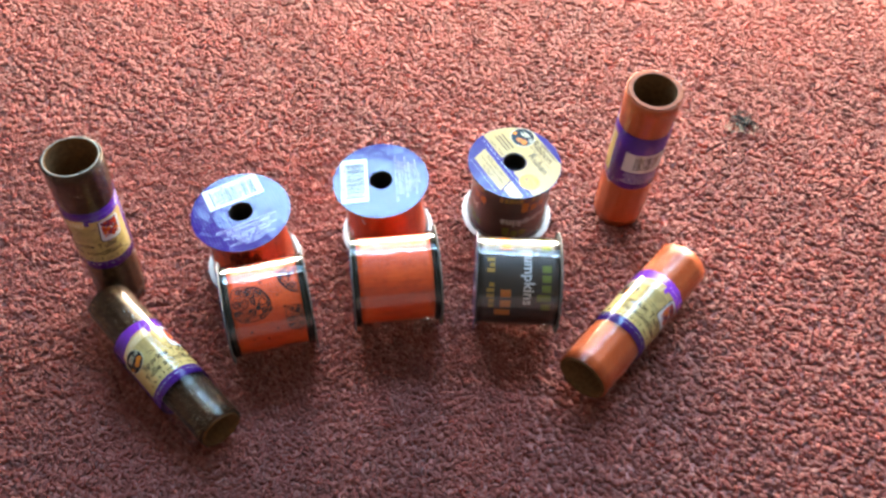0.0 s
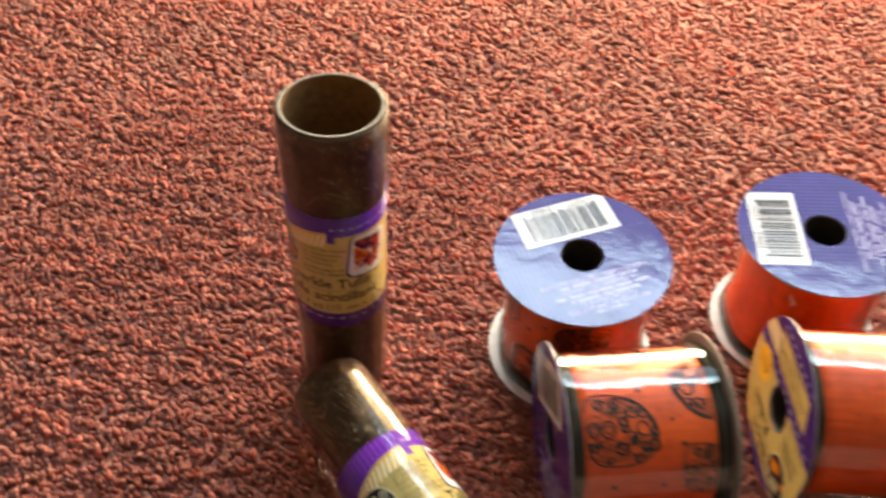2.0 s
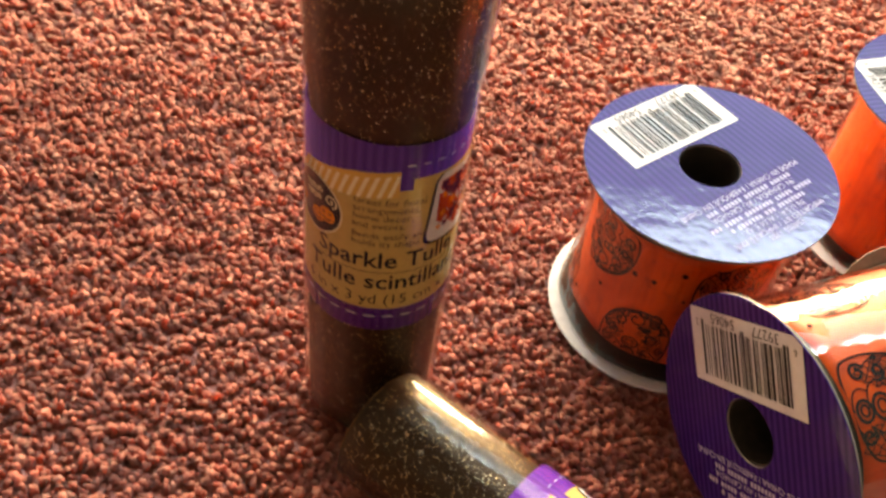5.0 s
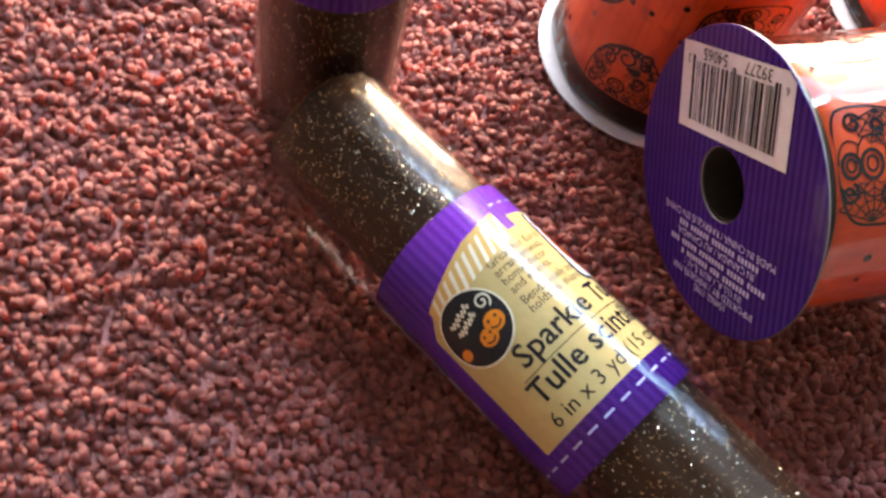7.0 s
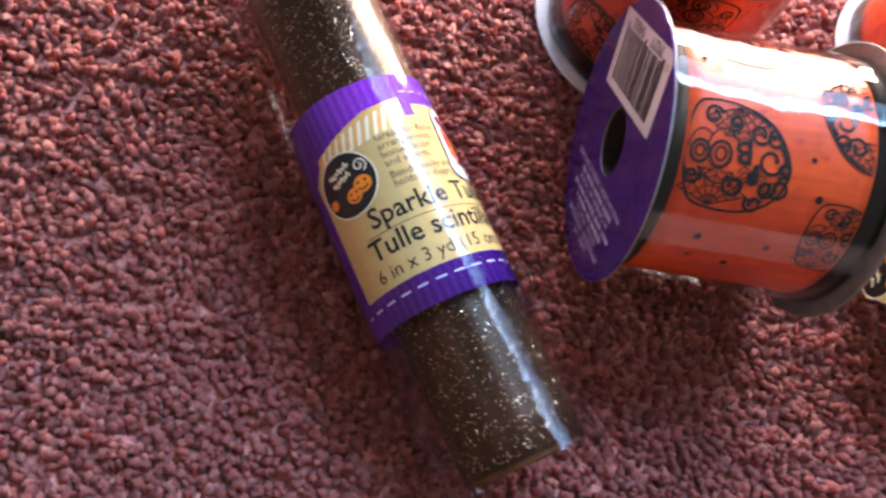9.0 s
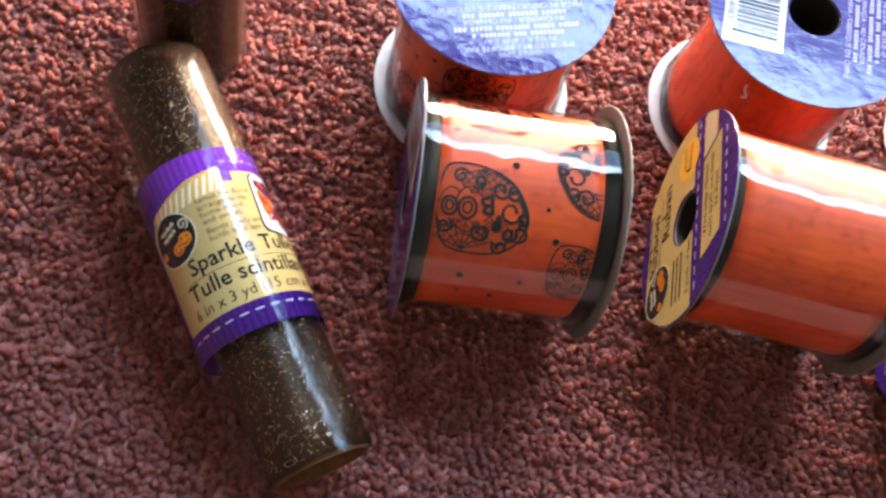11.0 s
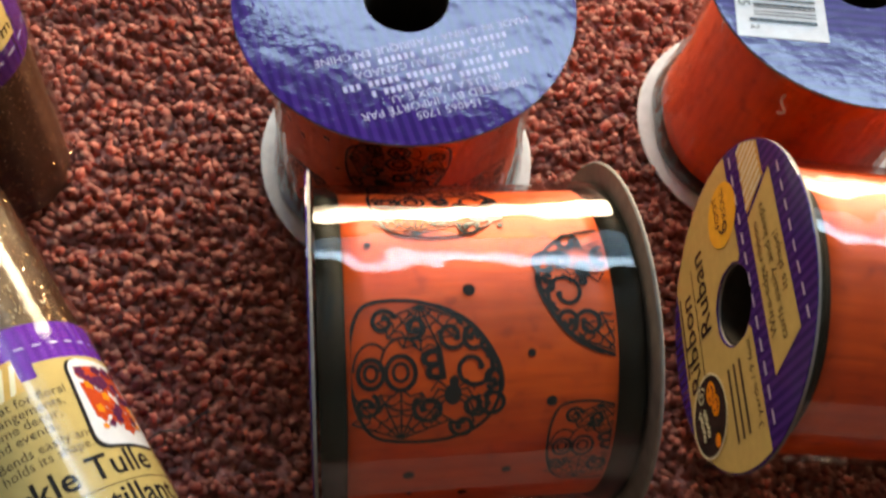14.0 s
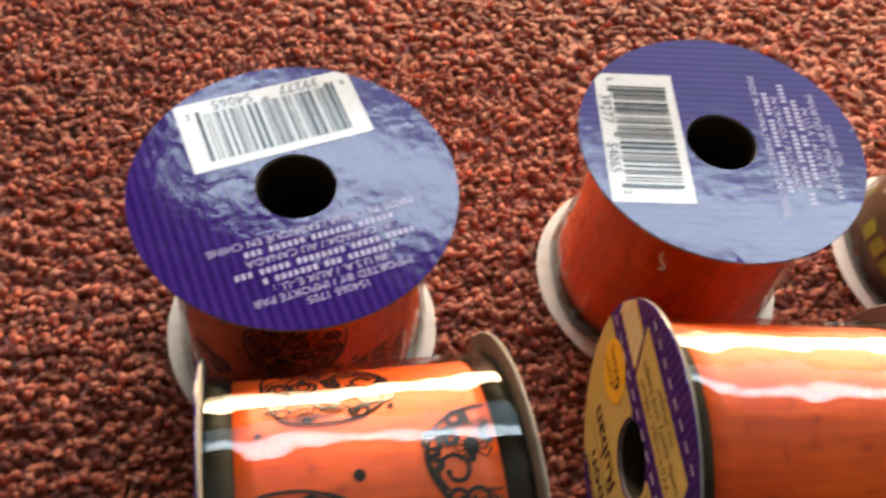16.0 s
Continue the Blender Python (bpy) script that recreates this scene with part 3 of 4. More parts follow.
def ribbon_art(kind, parent, r, h, swell=None):
    """The printed pattern of a ribbon, on its roll. The roll's middle is at h / 2."""
    edge = 0.026
    at = round_about(r, 0.0, h / 2, 0.00025, swell)
    lim = edge - 0.0005

    def cut(polys):
        out = []
        for p in polys:
            q = clip_axis(clip_axis(p, 1, lim, True), 1, -lim, False)
            if len(q) > 2:
                out.append(q)
        return out
    if kind == "pumpkins":
        ink = []
        for deg, a, rad in ((60, 10.6, 14.0), (85, -24.8, 13.8), (31, -24, 10.5), (128, 6, 13.0), (165, -18, 12.0), (205, 12, 13.5), (240, -16, 12.0), (285, 8, 13.5), (325, -15, 11.5)):
            # drawn in the picture's sense: along the roll is across, round it is up
            way = -1 if deg in (85, 165, 240) else 1
            for p in pumpkin_lines(0, 0, rad * 0.001, int(deg), way > 0):
                ink.append([(r * radians(deg) + y * way, 0.001 * a - x * way) for x, y in p])
        rnd = random.Random(3)
        dots = [(86, 2.4, 1.25), (104, 21.3, 0.8), (49, -12.9, 1.1), (65, -9.0, 0.8), (22, 14.5, 1.2), (22, -5.0, 1.0), (8, 3, 1.0), (10, 14, 0.7), (40, -21, 0.8), (112, -6, 0.7)]
        dots += [(rnd.uniform(120, 350), rnd.uniform(-22, 22), rnd.uniform(0.6, 1.2)) for _ in range(26)]
        ink += [oval(r * radians(d), 0.001 * a, 0.001 * q, n=12) for d, a, q in dots]
        printed("black_scroll_print", cut(ink), at, BLACK_INK, parent, "black scrollwork pumpkin print", 0.003)
    if kind == "words":
        rnd = random.Random(11)
        cols = [(23, FOIL_GOLD, 0.0080), (14, FOIL_ORANGE, 0.0160), (-4, FOIL_WHITE, 0.0120), (-18, FOIL_GREEN, 0.0140)]
        for c, (a, ink, size) in enumerate(cols):
            s = rnd.uniform(0, 0.02)
            while s < tau * r - 0.03:
                if c == 2:
                    word = [[(tau * r - s - x, 0.001 * a - y) for x, y in p] for p in glyphs("pumpkins", size, 0, 0, "LEFT", bold=0.0003)]
                else:
                    word = [rect(s + k * size * 0.55, s + k * size * 0.55 + size * 0.40, 0.001 * a - size * 0.5, 0.001 * a + size * rnd.choice((0.0, 0.0, 0.25))) for k in range(rnd.choice((3, 4, 5)))]
                printed("printed_word", cut(word), at, ink, parent, "printed word running along the ribbon", 0.003)
                s += size * (6.0 if c == 2 else 3.6)
    return edge


def ribbon_spool(m, kind, face, turn, label, height=0.070, waist=0.0, foot=WHITE_CARD, group="ribbon spools"):
    """A spool stands on its white disc; its local z runs up to the printed disc."""
    s = thing("ribbon_spool", m, label, "ribbon spool", group)
    h = height
    r0 = 0.0343

    def swell(a, z):
        t = z / h
        return -waist * sin(pi * min(max(t, 0), 1)) + waist * 0.9 * (0.55 - t) * 0.9 + (0.0004 * sin(3 * a + 40 * z) + 0.0003 * sin(7 * a - 90 * z) if waist else 0.0)

    disc = [(HOLE, 0), (HOLE + 0.0003, -0.0), (R - 0.0003, 0), (R, 0.0003), (R, CARD - 0.0003), (R - 0.0003, CARD), (HOLE, CARD)]
    low = [(HOLE, 0), (R + 0.0003, 0), (R + 0.0006, 0.0003), (R + 0.0006, CARD - 0.0003), (R + 0.0003, CARD), (HOLE, CARD)]
    part("white_disc", turned(low, 96), foot, s, "plain card disc")
    part("disc_backing", turned([(HOLE, h - CARD), (R - 0.0001, h - CARD), (R, h - 0.0003), (HOLE, h - 0.0003)], 96), GREY_SHADED_CARD, s, "grey inner side of the disc")
    top = part("printed_disc", turned([(HOLE + 0.0001, h - 0.00028), (R - 0.0001, h - 0.00028), (R - 0.0001, h), (HOLE + 0.0001, h)], 96), PURPLE, s, "purple pinstriped card disc")
    top.rotation_euler = (0, 0, turn)
    part("core_tube", turned([(HOLE - 0.0004, 0.0002), (HOLE + 0.0012, 0.0002), (HOLE + 0.0012, h - 0.0012), (HOLE - 0.0004, h - 0.0012)], 48), CORE, s, "card core, coloured dark for the shade in the hole")
    satin = {"pumpkins": ORANGE_SATIN, "plain": ORANGE_SATIN, "words": BROWN_SATIN}[kind]
    band = {"pumpkins": 0.0262, "plain": 0.0290, "words": 0.0310}[kind]
    zs = [h / 2 + band * (k / 12 * 2 - 1) for k in range(13)]
    prof = [(HOLE + 0.0014, zs[0])] + [(r0, z) for z in zs] + [(HOLE + 0.0014, zs[-1])]
    roll = part("ribbon_roll", turned(prof, 96, wobble=lambda a, z: swell(a, z)), satin, s, {"pumpkins": "orange satin ribbon", "plain": "plain orange satin ribbon", "words": "dark brown satin ribbon"}[kind], True)
    for z0, z1 in ((0.0016, zs[0] - 0.0001), (h - 0.0016, zs[-1] + 0.0001)):
        mid = (z0 + z1) / 2
        part("black_edging", turned([(HOLE + 0.0014, z0), (r0 + 0.0016, z0), (r0 + 0.0014, mid), (r0 + 0.0002, z1), (HOLE + 0.0014, z1)], 96, wobble=lambda a, z: swell(a, z) + 0.0002 * sin(90 * a)), BLACK_SATIN, s, "black wired ribbon edge", True)
    ribbon_art(kind, roll, r0, h, swell if waist else None)
    fz = [0.0014 + (h - 0.0028) * k / 10 for k in range(11)]
    film = part("film_wrap", turned([(r0 + (0.0022 if k in (0, 1, 9, 10) else 0.0017), z) for k, z in enumerate(fz)], 96, closed=False, wobble=lambda a, z: swell(a, z) + 0.00012 * sin(9 * a + 60 * z)), FILM_CREASED if waist else FILM, s, "creased clear plastic wrap" if waist else "clear plastic wrap", True)
    film.visible_shadow = False
    if not waist:
        overlap = turned([(r0 + 0.0026, z) for z in fz], 96, closed=False, wobble=lambda a, z: swell(a, z))
        extra = [f for f in overlap.faces if not 20 < math.degrees(math.atan2(f.calc_center_median().y, f.calc_center_median().x)) < 34]
        bmesh.ops.delete(overlap, geom=extra, context="FACES")
        part("film_overlap", overlap, FILM_DOUBLE, s, "milky strip where the film overlaps", True).visible_shadow = False
    if face == "back":
        back_label(s, h, turn, R)
    else:
        front_label(s, h, turn, R)
    return s


def stood(base, top, height):
    """The pose of a thing that stands at base and leans so that its top's middle is over top."""
    b = Vector((base[0], base[1], 0.0012))
    z = (Vector((top[0], top[1], height)) - b).normalized()
    x = Vector((0, 1, 0)).cross(z).normalized()
    return frame_of(b, x, z.cross(x), z)


def lain_spool(x, y, z, heading, width):
    """A spool on its side: its printed disc faces away from the heading."""
    n = Vector((cos(radians(heading)), sin(radians(heading)), 0))
    p = Vector((-n.y, n.x, 0))
    return frame_of(Vector((x, y, z)) + n * width / 2, -p, Vector((0, 0, 1)), -n)


ribbon_spool(stood((-0.0862, 0.4440), (-0.0878, 0.4405), 0.070), "pumpkins", "back", radians(214.5), "upright spool of orange pumpkin ribbon with a purple bar code disc", waist=0.0018)
plain_spool = ribbon_spool(stood((0.0222, 0.4953), (0.0187, 0.4912), 0.070), "plain", "back", radians(-77.7), "upright spool of plain orange ribbon with a purple bar code disc", waist=0.0018)
ribbon_spool(stood((0.1262, 0.5310), (0.1285, 0.5280), 0.070), "words", "front", radians(-52), "upright spool of dark worded ribbon with a purple and cream disc", waist=0.0010)
# lying spools: the foot disc is coloured grey for its shaded inner side
ribbon_spool(lain_spool(-0.0528, 0.3743, 0.0398, 21.3, 0.066), "pumpkins", "back", radians(217.7), "spool of orange pumpkin ribbon lying on its side on carpet", height=0.066, foot=GREY_SHADED_CARD)
ribbon_spool(lain_spool(0.0422, 0.4140, 0.0400, 13.9, 0.070), "plain", "front", radians(184), "spool of plain orange ribbon lying on its side on carpet", height=0.070, foot=GREY_SHADED_CARD)
ribbon_spool(lain_spool(0.1396, 0.4252, 0.0400, 5.1, 0.067), "words", "back", radians(180), "spool of black worded ribbon lying on its side on carpet", height=0.067, foot=GREY_SHADED_CARD)


# ---- rolls of tulle ----
def tube_label(parent, r, shift):
    """The paper sleeve: purple borders, cream panel with words, emblem, photo and a bar code at the back."""
    mm = 0.001
    base = round_base(r + 0.0005, 0.0, shift)

    def at(k):
        return lambda x, y: lift_point(base, x * (r + 0.0005) / 0.0215, y, k * 0.00005)
    st = 0.0014
    p = part("paper_sleeve", turned([(r + 0.0004, shift - 0.031), (r + 0.0004, shift + 0.034), (r + 0.0002, shift + 0.034), (r + 0.0002, shift - 0.031)], 96), PURPLE_PAPER, parent, "purple paper sleeve", True)
    body = [rect(-10.9 * mm, 58 * mm, -22 * mm, 14 * mm), [(-10.9 * mm, 14 * mm), (58 * mm, 14 * mm), (58 * mm, 20.5 * mm), (0.9 * mm, 20.5 * mm), (-6 * mm, 18.2 * mm)], rect(27 * mm, 58 * mm, 20.5 * mm, 24 * mm)]
    cream = printed("cream_panel", body, at(1), CREAM, p, "cream printed panel", st)
    printed("striped_flag_end", [[(-6 * mm, 14 * mm), (0.9 * mm, 16.0 * mm), (23.5 * mm, 18.5 * mm), (23.5 * mm, 26.5 * mm), (12 * mm, 25 * mm), (-6 * mm, 19.5 * mm)]], at(2), TAN, p, "", st)
    lines = []
    for k in range(11):
        x = (-5.5 + 2.6 * k) * mm
        lines.append([(x, (14.4 + 0.40 * k) * mm), (x + 1.2 * mm, (14.6 + 0.40 * k) * mm), (x + 3.4 * mm, (20.6 + 0.50 * k) * mm), (x + 2.2 * mm, (20.2 + 0.50 * k) * mm)])
    printed("flag_stripes", [clip_axis(q, 0, 23.5 * mm, True) for q in lines], at(3), STRIPE, p, "", st)
    printed("sleeve_seam", [rect(-22.2 * mm, -20.6 * mm, -8 * mm, 33.8 * mm)], at(3), STICKER, p, "white cut edge of the sleeve", st)
    words = glyphs("Sparkle Tulle", 7.9 * mm, 1.5 * mm, -6 * mm, "LEFT", bold=0.13 * mm) + glyphs("Tulle scintillant", 7.9 * mm, -2.0 * mm, -14 * mm, "LEFT", bold=0.13 * mm) + glyphs("6 in x 3 yd (15 cm x 2.74 m)", 5.4 * mm, -3 * mm, -20 * mm, "LEFT") + [rect(-1 * mm, 52 * mm, -8.0 * mm, -7.75 * mm)]
    printed("large_text", words, at(2), BLACK_INK, p, "", st)
    small = []
    for k, line in enumerate(("Great for floral", "arrangements,", "home decor,", "and events.")):
        small += glyphs(line, 3.1 * mm, 12 * mm, (15.5 - 2.6 * k) * mm, "LEFT")
    for k, line in enumerate(("Bends easily and", "holds its shape.")):
        small += glyphs(line, 3.1 * mm, 12 * mm, (4.2 - 2.6 * k) * mm, "LEFT")
    printed("small_text", small, at(2), BROWN_INK, p, "", st)
    dash = [rect((-30 + 5.2 * k) * mm, (-27 + 5.2 * k) * mm, -25.4 * mm, -24.9 * mm) for k in range(20)]
    printed_each("stitch", dash + [rect((25 + 4 * k) * mm, (27 + 4 * k) * mm, 28.0 * mm, 28.4 * mm) for k in range(8)], at(1), LILAC, p, "", st)
    emblem(p, base, 0.0, 0.0086, 0.0088, 0.00030, st, 0.00004)
    # the small photo of red and orange flowers
    tilt = -0.10
    printed("photo_shadow", [round_rect(41.2 * mm, 11.0 * mm, 18.4 * mm, 23.4 * mm, 3 * mm, tilt)], at(2), BLACK_INK, p, "", st)
    photo = printed("photo", [round_rect(41.8 * mm, 11.4 * mm, 17.6 * mm, 22.6 * mm, 3 * mm, tilt)], at(3), STICKER, p, "white framed photo of red flowers", st)
    rnd = random.Random(5)
    for nm, ink, n, size, k in (("red_flower", RED_INK, 22, 2.6, 4), ("orange_flower", ORANGE_INK, 8, 1.1, 5.4), ("dark_leaf", PLUM_INK, 22, 1.4, 6.3)):
        blobs = []
        for _ in range(n):
            cx, cy, q = 41.8 + rnd.uniform(-6.2, 6.2), 12.5 + rnd.uniform(-8.0, 7.5), size * rnd.uniform(0.6, 1.2)
            blobs.append([(mm * (cx + q * (1 + 0.3 * sin(5 * a + n)) * cos(a)), mm * (cy + q * (1 + 0.3 * sin(5 * a + n)) * sin(a))) for a in [tau * j / 15 for j in range(15)]])
        for j, q in enumerate(blobs):
            blobs[j] = clip_axis(clip_axis(q, 0, 48.6 * mm, True), 0, 34.8 * mm, False)
        blobs = [clip_axis(clip_axis(q, 1, 21 * mm, True), 1, 2 * mm, False) for q in blobs if len(q) > 2]
        spread(nm, blobs, at, k, ink, photo, st)
    tag = printed("barcode_sticker", [rect(71 * mm, 107 * mm, -9 * mm, 14 * mm)], at(1), STICKER, p, "white bar code sticker", st)
    bars, x = [], 80.0
    rnd = random.Random(9)
    while x < 100:
        w = rnd.choice((0.3, 0.6, 0.9))
        bars.append(rect(x * mm, (x + w) * mm, -5 * mm, 12 * mm))
        x += w + rnd.choice((0.35, 0.6, 0.9))
    printed_each("bar", bars, at(2), BLACK_INK, tag, "", st)
    text = []
    for k in range(5):
        x = 72.0 + rnd.uniform(0, 4)
        while x < 104:
            w = rnd.uniform(2, 6)
            text.append(rect(x * mm, (x + w) * mm, (-12.5 - 2.6 * k) * mm, (-11.3 - 2.6 * k) * mm))
            x += w + 1
    printed("small_print", text, at(1), LILAC, p, "", st)


def spread(name, blobs, at, k, ink, parent, step):
    """Overlapping blots, each a part a hair above the last."""
    for j, poly in enumerate(blobs):
        if len(poly) > 2:
            printed(name, [poly], at(k + 0.04 * j), ink, parent, "", step)


def glitter(parent, radius, length, off, material, count):
    """Loose flakes caught in the net, each a tiny tilted square."""
    g = np.random.default_rng(count)
    a, z = g.uniform(0, tau, count), g.uniform(-length / 2 + 0.002, length / 2 - 0.002, count)
    rad = np.array([radius(v) for v in z]) + g.uniform(0, 0.0002, count)
    out = np.stack([np.cos(a), np.sin(a), np.zeros(count)], -1)
    mid = out * rad[:, None] + np.stack([np.zeros(count), np.zeros(count), z], -1) + np.array(off)
    nor = out + g.normal(0, 0.30, (count, 3))
    nor /= np.linalg.norm(nor, axis=1)[:, None]
    u = np.cross(nor, g.normal(0, 1, (count, 3)))
    u *= (g.uniform(0.00008, 0.00019, count) / np.linalg.norm(u, axis=1))[:, None]
    v = np.cross(nor, u)
    co = np.stack([mid - u - v, mid + u - v, mid + u + v, mid - u + v], 1).reshape(-1, 3)
    me = bpy.data.meshes.new("glitter")
    me.from_pydata(co.tolist(), [], np.arange(count * 4).reshape(-1, 4).tolist())
    me.materials.append(material)
    ob = new("glitter", me)
    ob.parent = parent
    return tagged(ob, "tiny metallic glitter flakes", kind="stuff")


def tulle_roll(m, length, film_r, roll_r, wall, tulle, shift, label, edge, drift=(0, 0, 0), wrapping=TUBE_FILM):
    """A card tube rolled with glitter tulle in a looser clear wrap; the local origin is its middle, z runs up the label.
    film_r and roll_r: radius at the lower and the upper end. drift: how far the roll lies off the wrap's axis."""
    t = thing("tulle_roll", m, label, "tulle roll", "rolls of tulle")
    h = length / 2
    off = m.to_3x3().inverted() @ Vector(drift)

    wrap = (film_r[0] + film_r[1]) / 2
    sleeve = wrap - 0.0011

    def taper(pair, z):
        return pair[0] + (pair[1] - pair[0]) * (z + h) / length

    def loose(z):
        """The wrap is even round the sleeve and widens or narrows towards the ends."""
        d = z - shift
        return wrap + (film_r[1] - wrap) * max(0, d - 0.036) / (h - shift - 0.036) + (film_r[0] - wrap) * max(0, -d - 0.033) / (h + shift - 0.033)

    def snug(z):
        return min(taper(roll_r, z), sleeve - 0.0006) if -0.036 < z - shift < 0.040 else taper(roll_r, z)

    def rolled(name, bm, material, label="", smooth=True):
        for v in bm.verts:
            v.co += off
        return part(name, bm, material, t, label, smooth)
    lo, hi = roll_r
    rolled("card_tube", turned([(lo - wall, -h), (lo - 0.0014, -h), (hi - 0.0014, h - 0.0006), (hi - 0.0018, h), (hi - wall + 0.0004, h), (hi - wall, h - 0.0004)], 72), KRAFT, "brown card tube")
    for z, c in ((h, hi), (-h, lo)):
        k = 1 if z > 0 else -1
        rolled("tube_edge", turned([(c - wall + 0.0005, z - k * 0.0001), (c - 0.0014, z - k * 0.0001), (c - 0.0014, z + k * 0.0003), (c - wall + 0.0005, z + k * 0.0003)], 72), edge, "cut edge of the card tube", False)
    zs = [-h + 0.0008 + (length - 0.0016) * k / 16 for k in range(17)]
    prof = [(lo - 0.0013, zs[0])] + [(snug(z), z) for z in zs] + [(hi - 0.0013, zs[-1])]
    rolled("tulle", turned(prof, 96, wobble=lambda a, z: 0.00015 * sin(5 * a + 50 * z) + 0.00022 * sin(13 * a + 6 * z)), tulle)
    glitter(t, lambda z: snug(z) + 0.0003, length, off, *((GOLD_FLAKES, 9000) if tulle is TULLE_BROWN else (ORANGE_FLAKES, 2600)))
    tube_label(t, sleeve, shift)
    zs = [-h - 0.0012 + (length + 0.0018) * k / 24 for k in range(25)]
    film = part("film_wrap", turned([(loose(z), z) for z in zs], 96, closed=False, wobble=lambda a, z: 0.00008 * sin(2 * a + 30 * z)), wrapping, t, "clear plastic wrap", True)
    film.visible_shadow = False
    return t


def lain_tube(x, y, z, heading, angle, up_sign):
    """A roll on its side: the emblem lies at the given angle round it, the label's top toward up_sign times the heading."""
    n = Vector((cos(radians(heading)), sin(radians(heading)), 0))
    p = Vector((-n.y, n.x, 0))
    xa = p * cos(radians(angle)) + Vector((0, 0, 1)) * sin(radians(angle))
    za = n * up_sign
    return frame_of(Vector((x, y, z)), xa, za.cross(xa), za)


def stood_tube(base, top, length, angle):
    b = Vector((base[0], base[1], 0))
    z = (Vector((top[0], top[1], length)) - b).normalized()
    x = Vector((cos(radians(angle)), sin(radians(angle)), 0))
    x = (x - z * x.dot(z)).normalized()
    return frame_of(b + z * length / 2, x, z.cross(x), z)


tulle_roll(stood_tube((-0.1914, 0.4009), (-0.1881, 0.4025), 0.1585, -143), 0.1585, (0.0206, 0.0222), (0.0190, 0.0213), 0.0026, TULLE_BROWN, 0.0052, "upright roll of dark brown glitter tulle on the carpet", PALE_EDGE, wrapping=TUBE_FILM_CREASED)
tulle_roll(lain_tube(-0.1278, 0.3209, 0.0210, -39.0, 137, -1), 0.1570, (0.0224, 0.0210), (0.0172, 0.0180), 0.0030, TULLE_BROWN, -0.0036, "roll of dark brown glitter tulle lying on the carpet", KRAFT, (0.0014, 0.0017, -0.0004))
tulle_roll(stood_tube((0.2283, 0.5518), (0.2310, 0.5384), 0.157, 50), 0.157, (0.0228, 0.0232), (0.0216, 0.0222), 0.0050, TULLE_ORANGE, 0.010, "upright roll of orange glitter tulle on the carpet", TULLE_ORANGE)
tulle_roll(lain_tube(0.2386, 0.4135, 0.0232, 56.4, 48, 1), 0.1485, (0.0230, 0.0230), (0.0214, 0.0214), 0.0034, TULLE_ORANGE, 0.002, "roll of orange glitter tulle lying on the carpet", KRAFT)


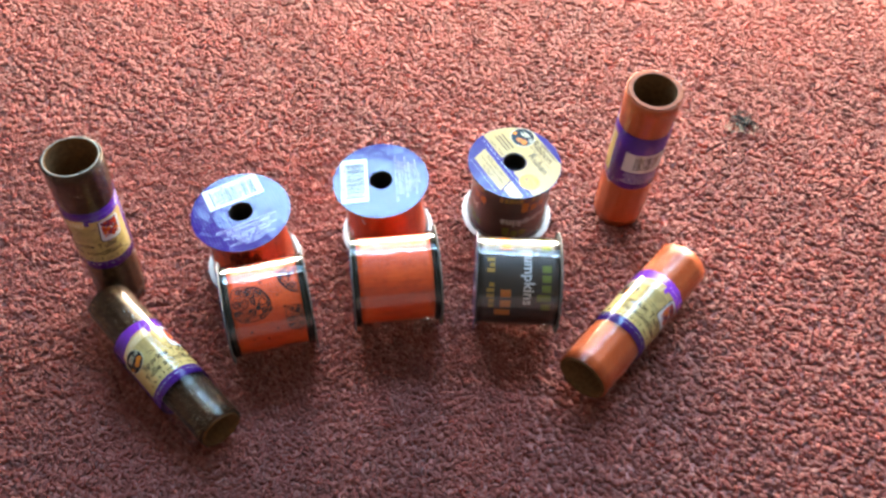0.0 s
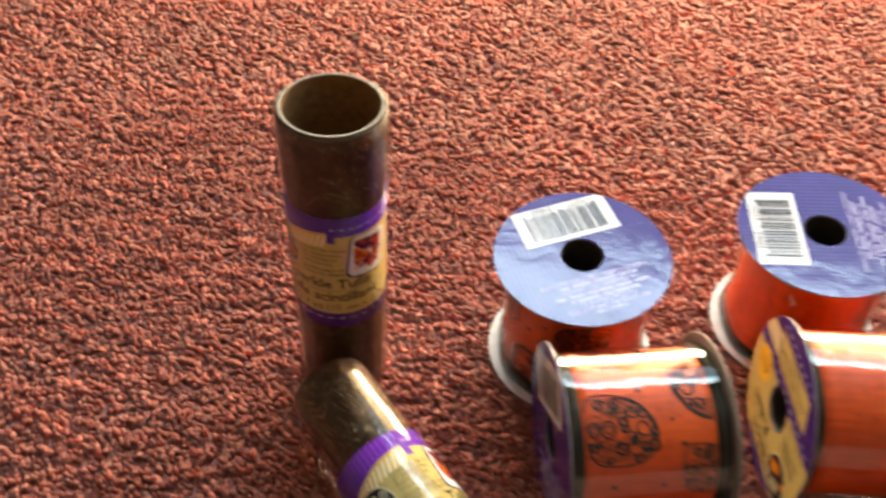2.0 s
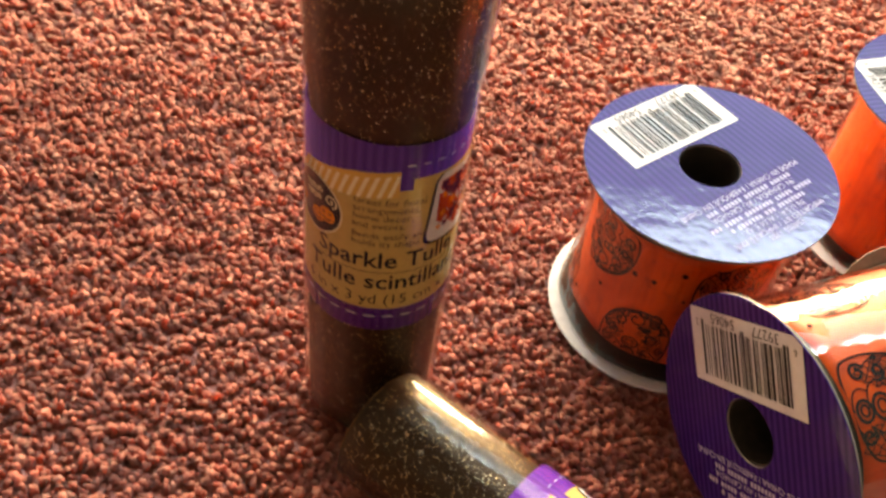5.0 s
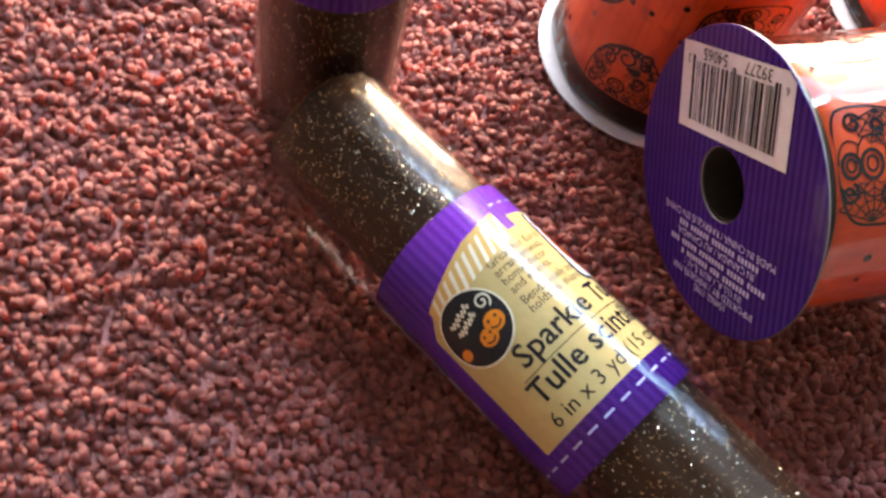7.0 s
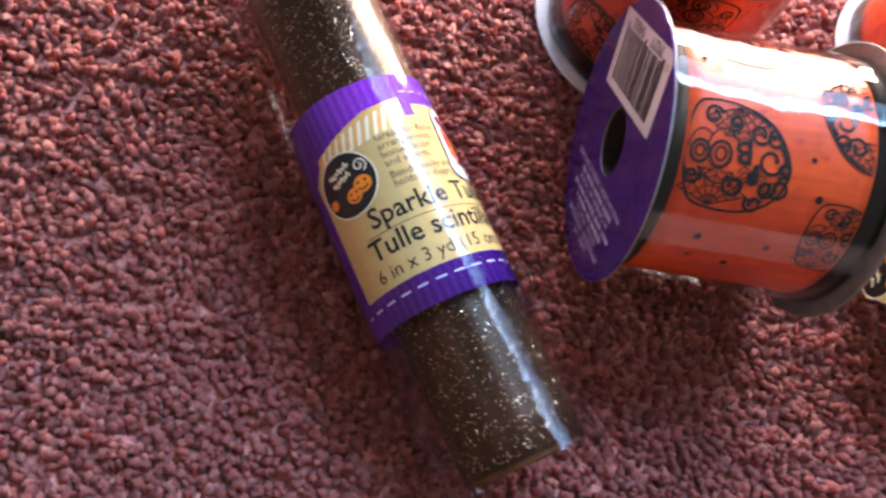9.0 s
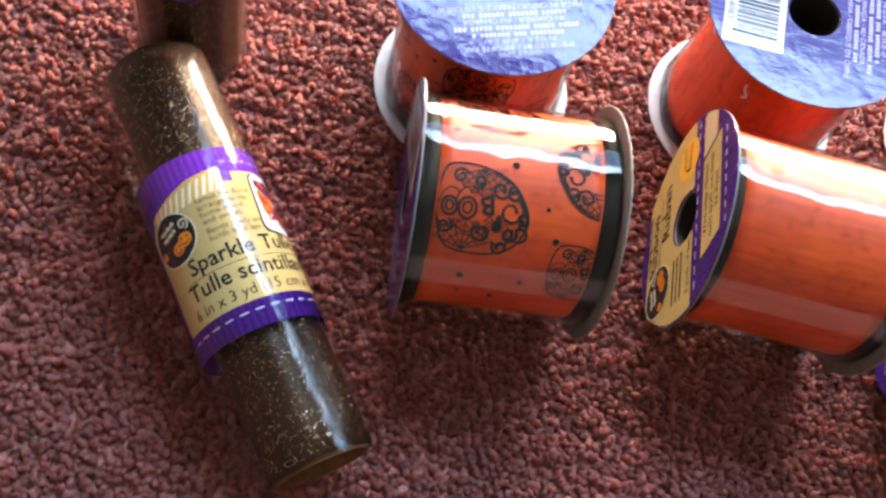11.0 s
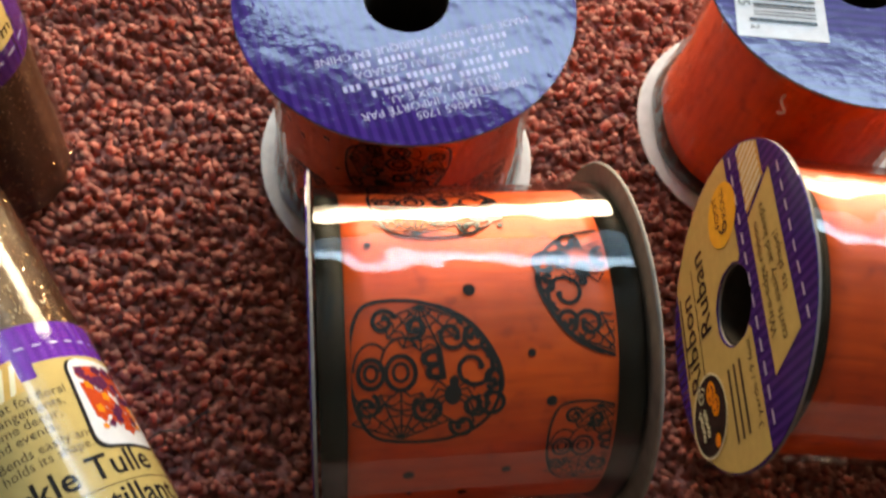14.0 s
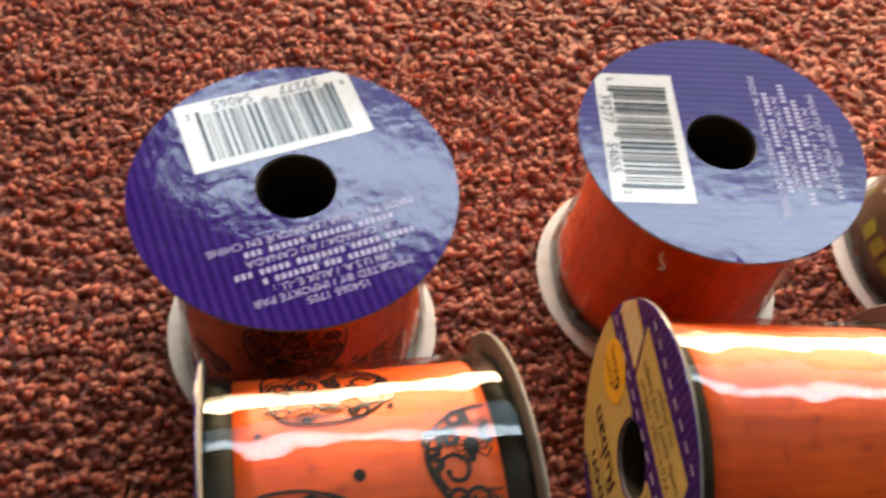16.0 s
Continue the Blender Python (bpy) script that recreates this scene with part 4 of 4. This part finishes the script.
# ---- carpet pile ----
def tufts(name, x0, x1, y0, y1, gap, seed, hole=None, label=""):
    """Short twisted yarn tufts, each a small leaning blob, standing in a jittered grid."""
    g = np.random.default_rng(seed)
    xs, ys = np.meshgrid(np.arange(x0, x1, gap), np.arange(y0, y1, gap))
    x = xs.ravel() + g.uniform(-0.55, 0.55, xs.size) * gap
    y = ys.ravel() + g.uniform(-0.55, 0.55, xs.size) * gap
    if hole:
        keep = ~((x > hole[0]) & (x < hole[1]) & (y > hole[2]) & (y < hole[3]))
        x, y = x[keep], y[keep]
    n = x.size
    wave = sum(np.sin(x * fx + y * fy + ph) for fx, fy, ph in g.uniform((-300, -700, 0), (300, 700, 6.3), (9, 3))) / 3
    turn = sum(np.sin(x * fx + y * fy + ph) for fx, fy, ph in g.uniform((-260, -260, 0), (260, 260, 6.3), (9, 3))) * 1.2
    top = -0.0016 + 0.0006 * wave + g.normal(0, 0.0004, n)
    top = np.minimum(top, -0.0004)
    lean = gap * (0.35 + 1.0 * g.random(n))
    ang = turn + g.normal(0, 0.7, n)
    lx, ly = lean * np.cos(ang), lean * np.sin(ang)
    fat = gap * g.uniform(0.62, 0.98, n)
    seg = 4
    levels = ((0.0, 0.8, 0.0), (0.5, 1.0, 0.4), (0.88, 0.70, 0.85))
    co = np.empty((n, seg * 3 + 1, 3))
    spin = g.uniform(0, tau, n)
    bottom = -0.0062
    for j, (hgt, wid, off) in enumerate(levels):
        for k in range(seg):
            a = spin + tau * k / seg + 0.5 * j
            rr = fat * wid * g.uniform(0.45, 1.45, n)
            co[:, j * seg + k, 0] = x + lx * off + rr * np.cos(a)
            co[:, j * seg + k, 1] = y + ly * off + rr * np.sin(a)
            co[:, j * seg + k, 2] = bottom + (top - bottom) * (hgt + (g.uniform(-0.13, 0.13, n) if j else 0))
    co[:, -1] = np.stack([x + lx * 1.1 + g.normal(0, 0.25 * gap, n), y + ly * 1.1 + g.normal(0, 0.25 * gap, n), top + g.uniform(-0.0004, 0.0006, n)], -1)
    quads = [(j * seg + k, j * seg + (k + 1) % seg, (j + 1) * seg + (k + 1) % seg, (j + 1) * seg + k) for j in range(2) for k in range(seg)]
    tris = [(2 * seg + k, 2 * seg + (k + 1) % seg, 3 * seg) for k in range(seg)]
    idx = np.array([i for f in quads for i in f] + [i for f in tris for i in f])
    sizes = np.array([4] * len(quads) + [3] * len(tris))
    per = seg * 3 + 1
    loops = (idx[None] + (np.arange(n) * per)[:, None]).ravel()
    totals = np.tile(sizes, n)
    me = bpy.data.meshes.new(name)
    me.vertices.add(n * per)
    me.vertices.foreach_set("co", co.ravel())
    me.loops.add(loops.size)
    me.loops.foreach_set("vertex_index", loops.astype(np.int32))
    me.polygons.add(totals.size)
    me.polygons.foreach_set("loop_start", np.r_[0, np.cumsum(totals)[:-1]].astype(np.int32))
    me.polygons.foreach_set("use_smooth", np.ones(totals.size, bool))
    me.update(calc_edges=True)
    me.materials.append(PILE)
    return tagged(new(name, me), label, "carpet", kind="stuff")


NEAR = (-0.40, 0.16, 0.15, 0.58)
tufts("carpet_pile", *NEAR, 0.0023, 1, label="dusty rose twisted carpet pile round the spools")
tufts("carpet_pile", -0.64, 0.68, 0.14, 1.0, 0.0032, 2, hole=NEAR, label="dusty rose twisted carpet pile")


# ---- small things on the carpet ----
def fibre(bm, pts, r):
    """One thin fibre along a line of points."""
    rings = []
    for i, p in enumerate(pts):
        d = (Vector(pts[min(i + 1, len(pts) - 1)]) - Vector(pts[max(i - 1, 0)])).normalized()
        u = d.orthogonal().normalized()
        v = d.cross(u)
        rings.append([bm.verts.new(Vector(p) + (u * cos(tau * k / 4) + v * sin(tau * k / 4)) * r) for k in range(4)])
    for a, b in zip(rings, rings[1:]):
        for k in range(4):
            bm.faces.new((a[k], a[(k + 1) % 4], b[(k + 1) % 4], b[k]))


def lint(name, cx, cy, spread_r, count, material, parent, label, seed):
    rnd = random.Random(seed)
    bm = bmesh.new()
    for _ in range(count):
        x, y, a = cx + rnd.gauss(0, spread_r), cy + rnd.gauss(0, spread_r), rnd.uniform(0, tau)
        pts = []
        for k in range(5):
            pts.append((x, y, 0.0002 + 0.0022 * sin(pi * k / 4) * rnd.uniform(0.5, 1.2)))
            a += rnd.uniform(-0.9, 0.9)
            x, y = x + 0.0022 * cos(a), y + 0.0022 * sin(a)
        fibre(bm, pts, 0.00035)
    return part(name, bm, material, parent, label)


DARK_FLUFF = mat_card("dark_fluff", (0.02, 0.02, 0.02), (0.06, 0.055, 0.05), 0.9)
PALE_FLUFF = mat_card("pale_fluff", (0.34, 0.28, 0.20), (0.5, 0.42, 0.32), 0.9)
clump = thing("lint", Matrix.Identity(4), "small dark tuft of lint with pale fluff on the carpet", "lint")
lint("dark_fibres", 0.353, 0.688, 0.0045, 70, DARK_FLUFF, clump, "dark fibres", 1)
lint("pale_fibres", 0.352, 0.676, 0.0050, 14, PALE_FLUFF, clump, "pale fluff", 2)
bm = bmesh.new()
fibre(bm, [(-0.1195 + 0.0115 * k / 8, 0.3405 + 0.0110 * k / 8 + 0.0008 * sin(k), 0.0012 + 0.0008 * sin(0.9 * k)) for k in range(9)], 0.00035)
tagged(part("loose_thread", bm, DARK_FLUFF), "short dark loose thread lying on the carpet", "thread")
CLEAR_NYLON = mat_card("white_nylon", (0.62, 0.60, 0.58), (0.75, 0.73, 0.70), 0.35)
bm = bmesh.new()
fibre(bm, [(0.0092 + 0.0012 * sin(0.8 * k), 0.4588 - 0.0010 * sin(0.55 * k), 0.0500 + 0.0009 * k) for k in range(8)], 0.0004)
bmesh.ops.transform(bm, matrix=plain_spool.matrix_world.inverted(), verts=bm.verts[:])
part("fastener", bm, CLEAR_NYLON, plain_spool, "small white nylon fastener end")
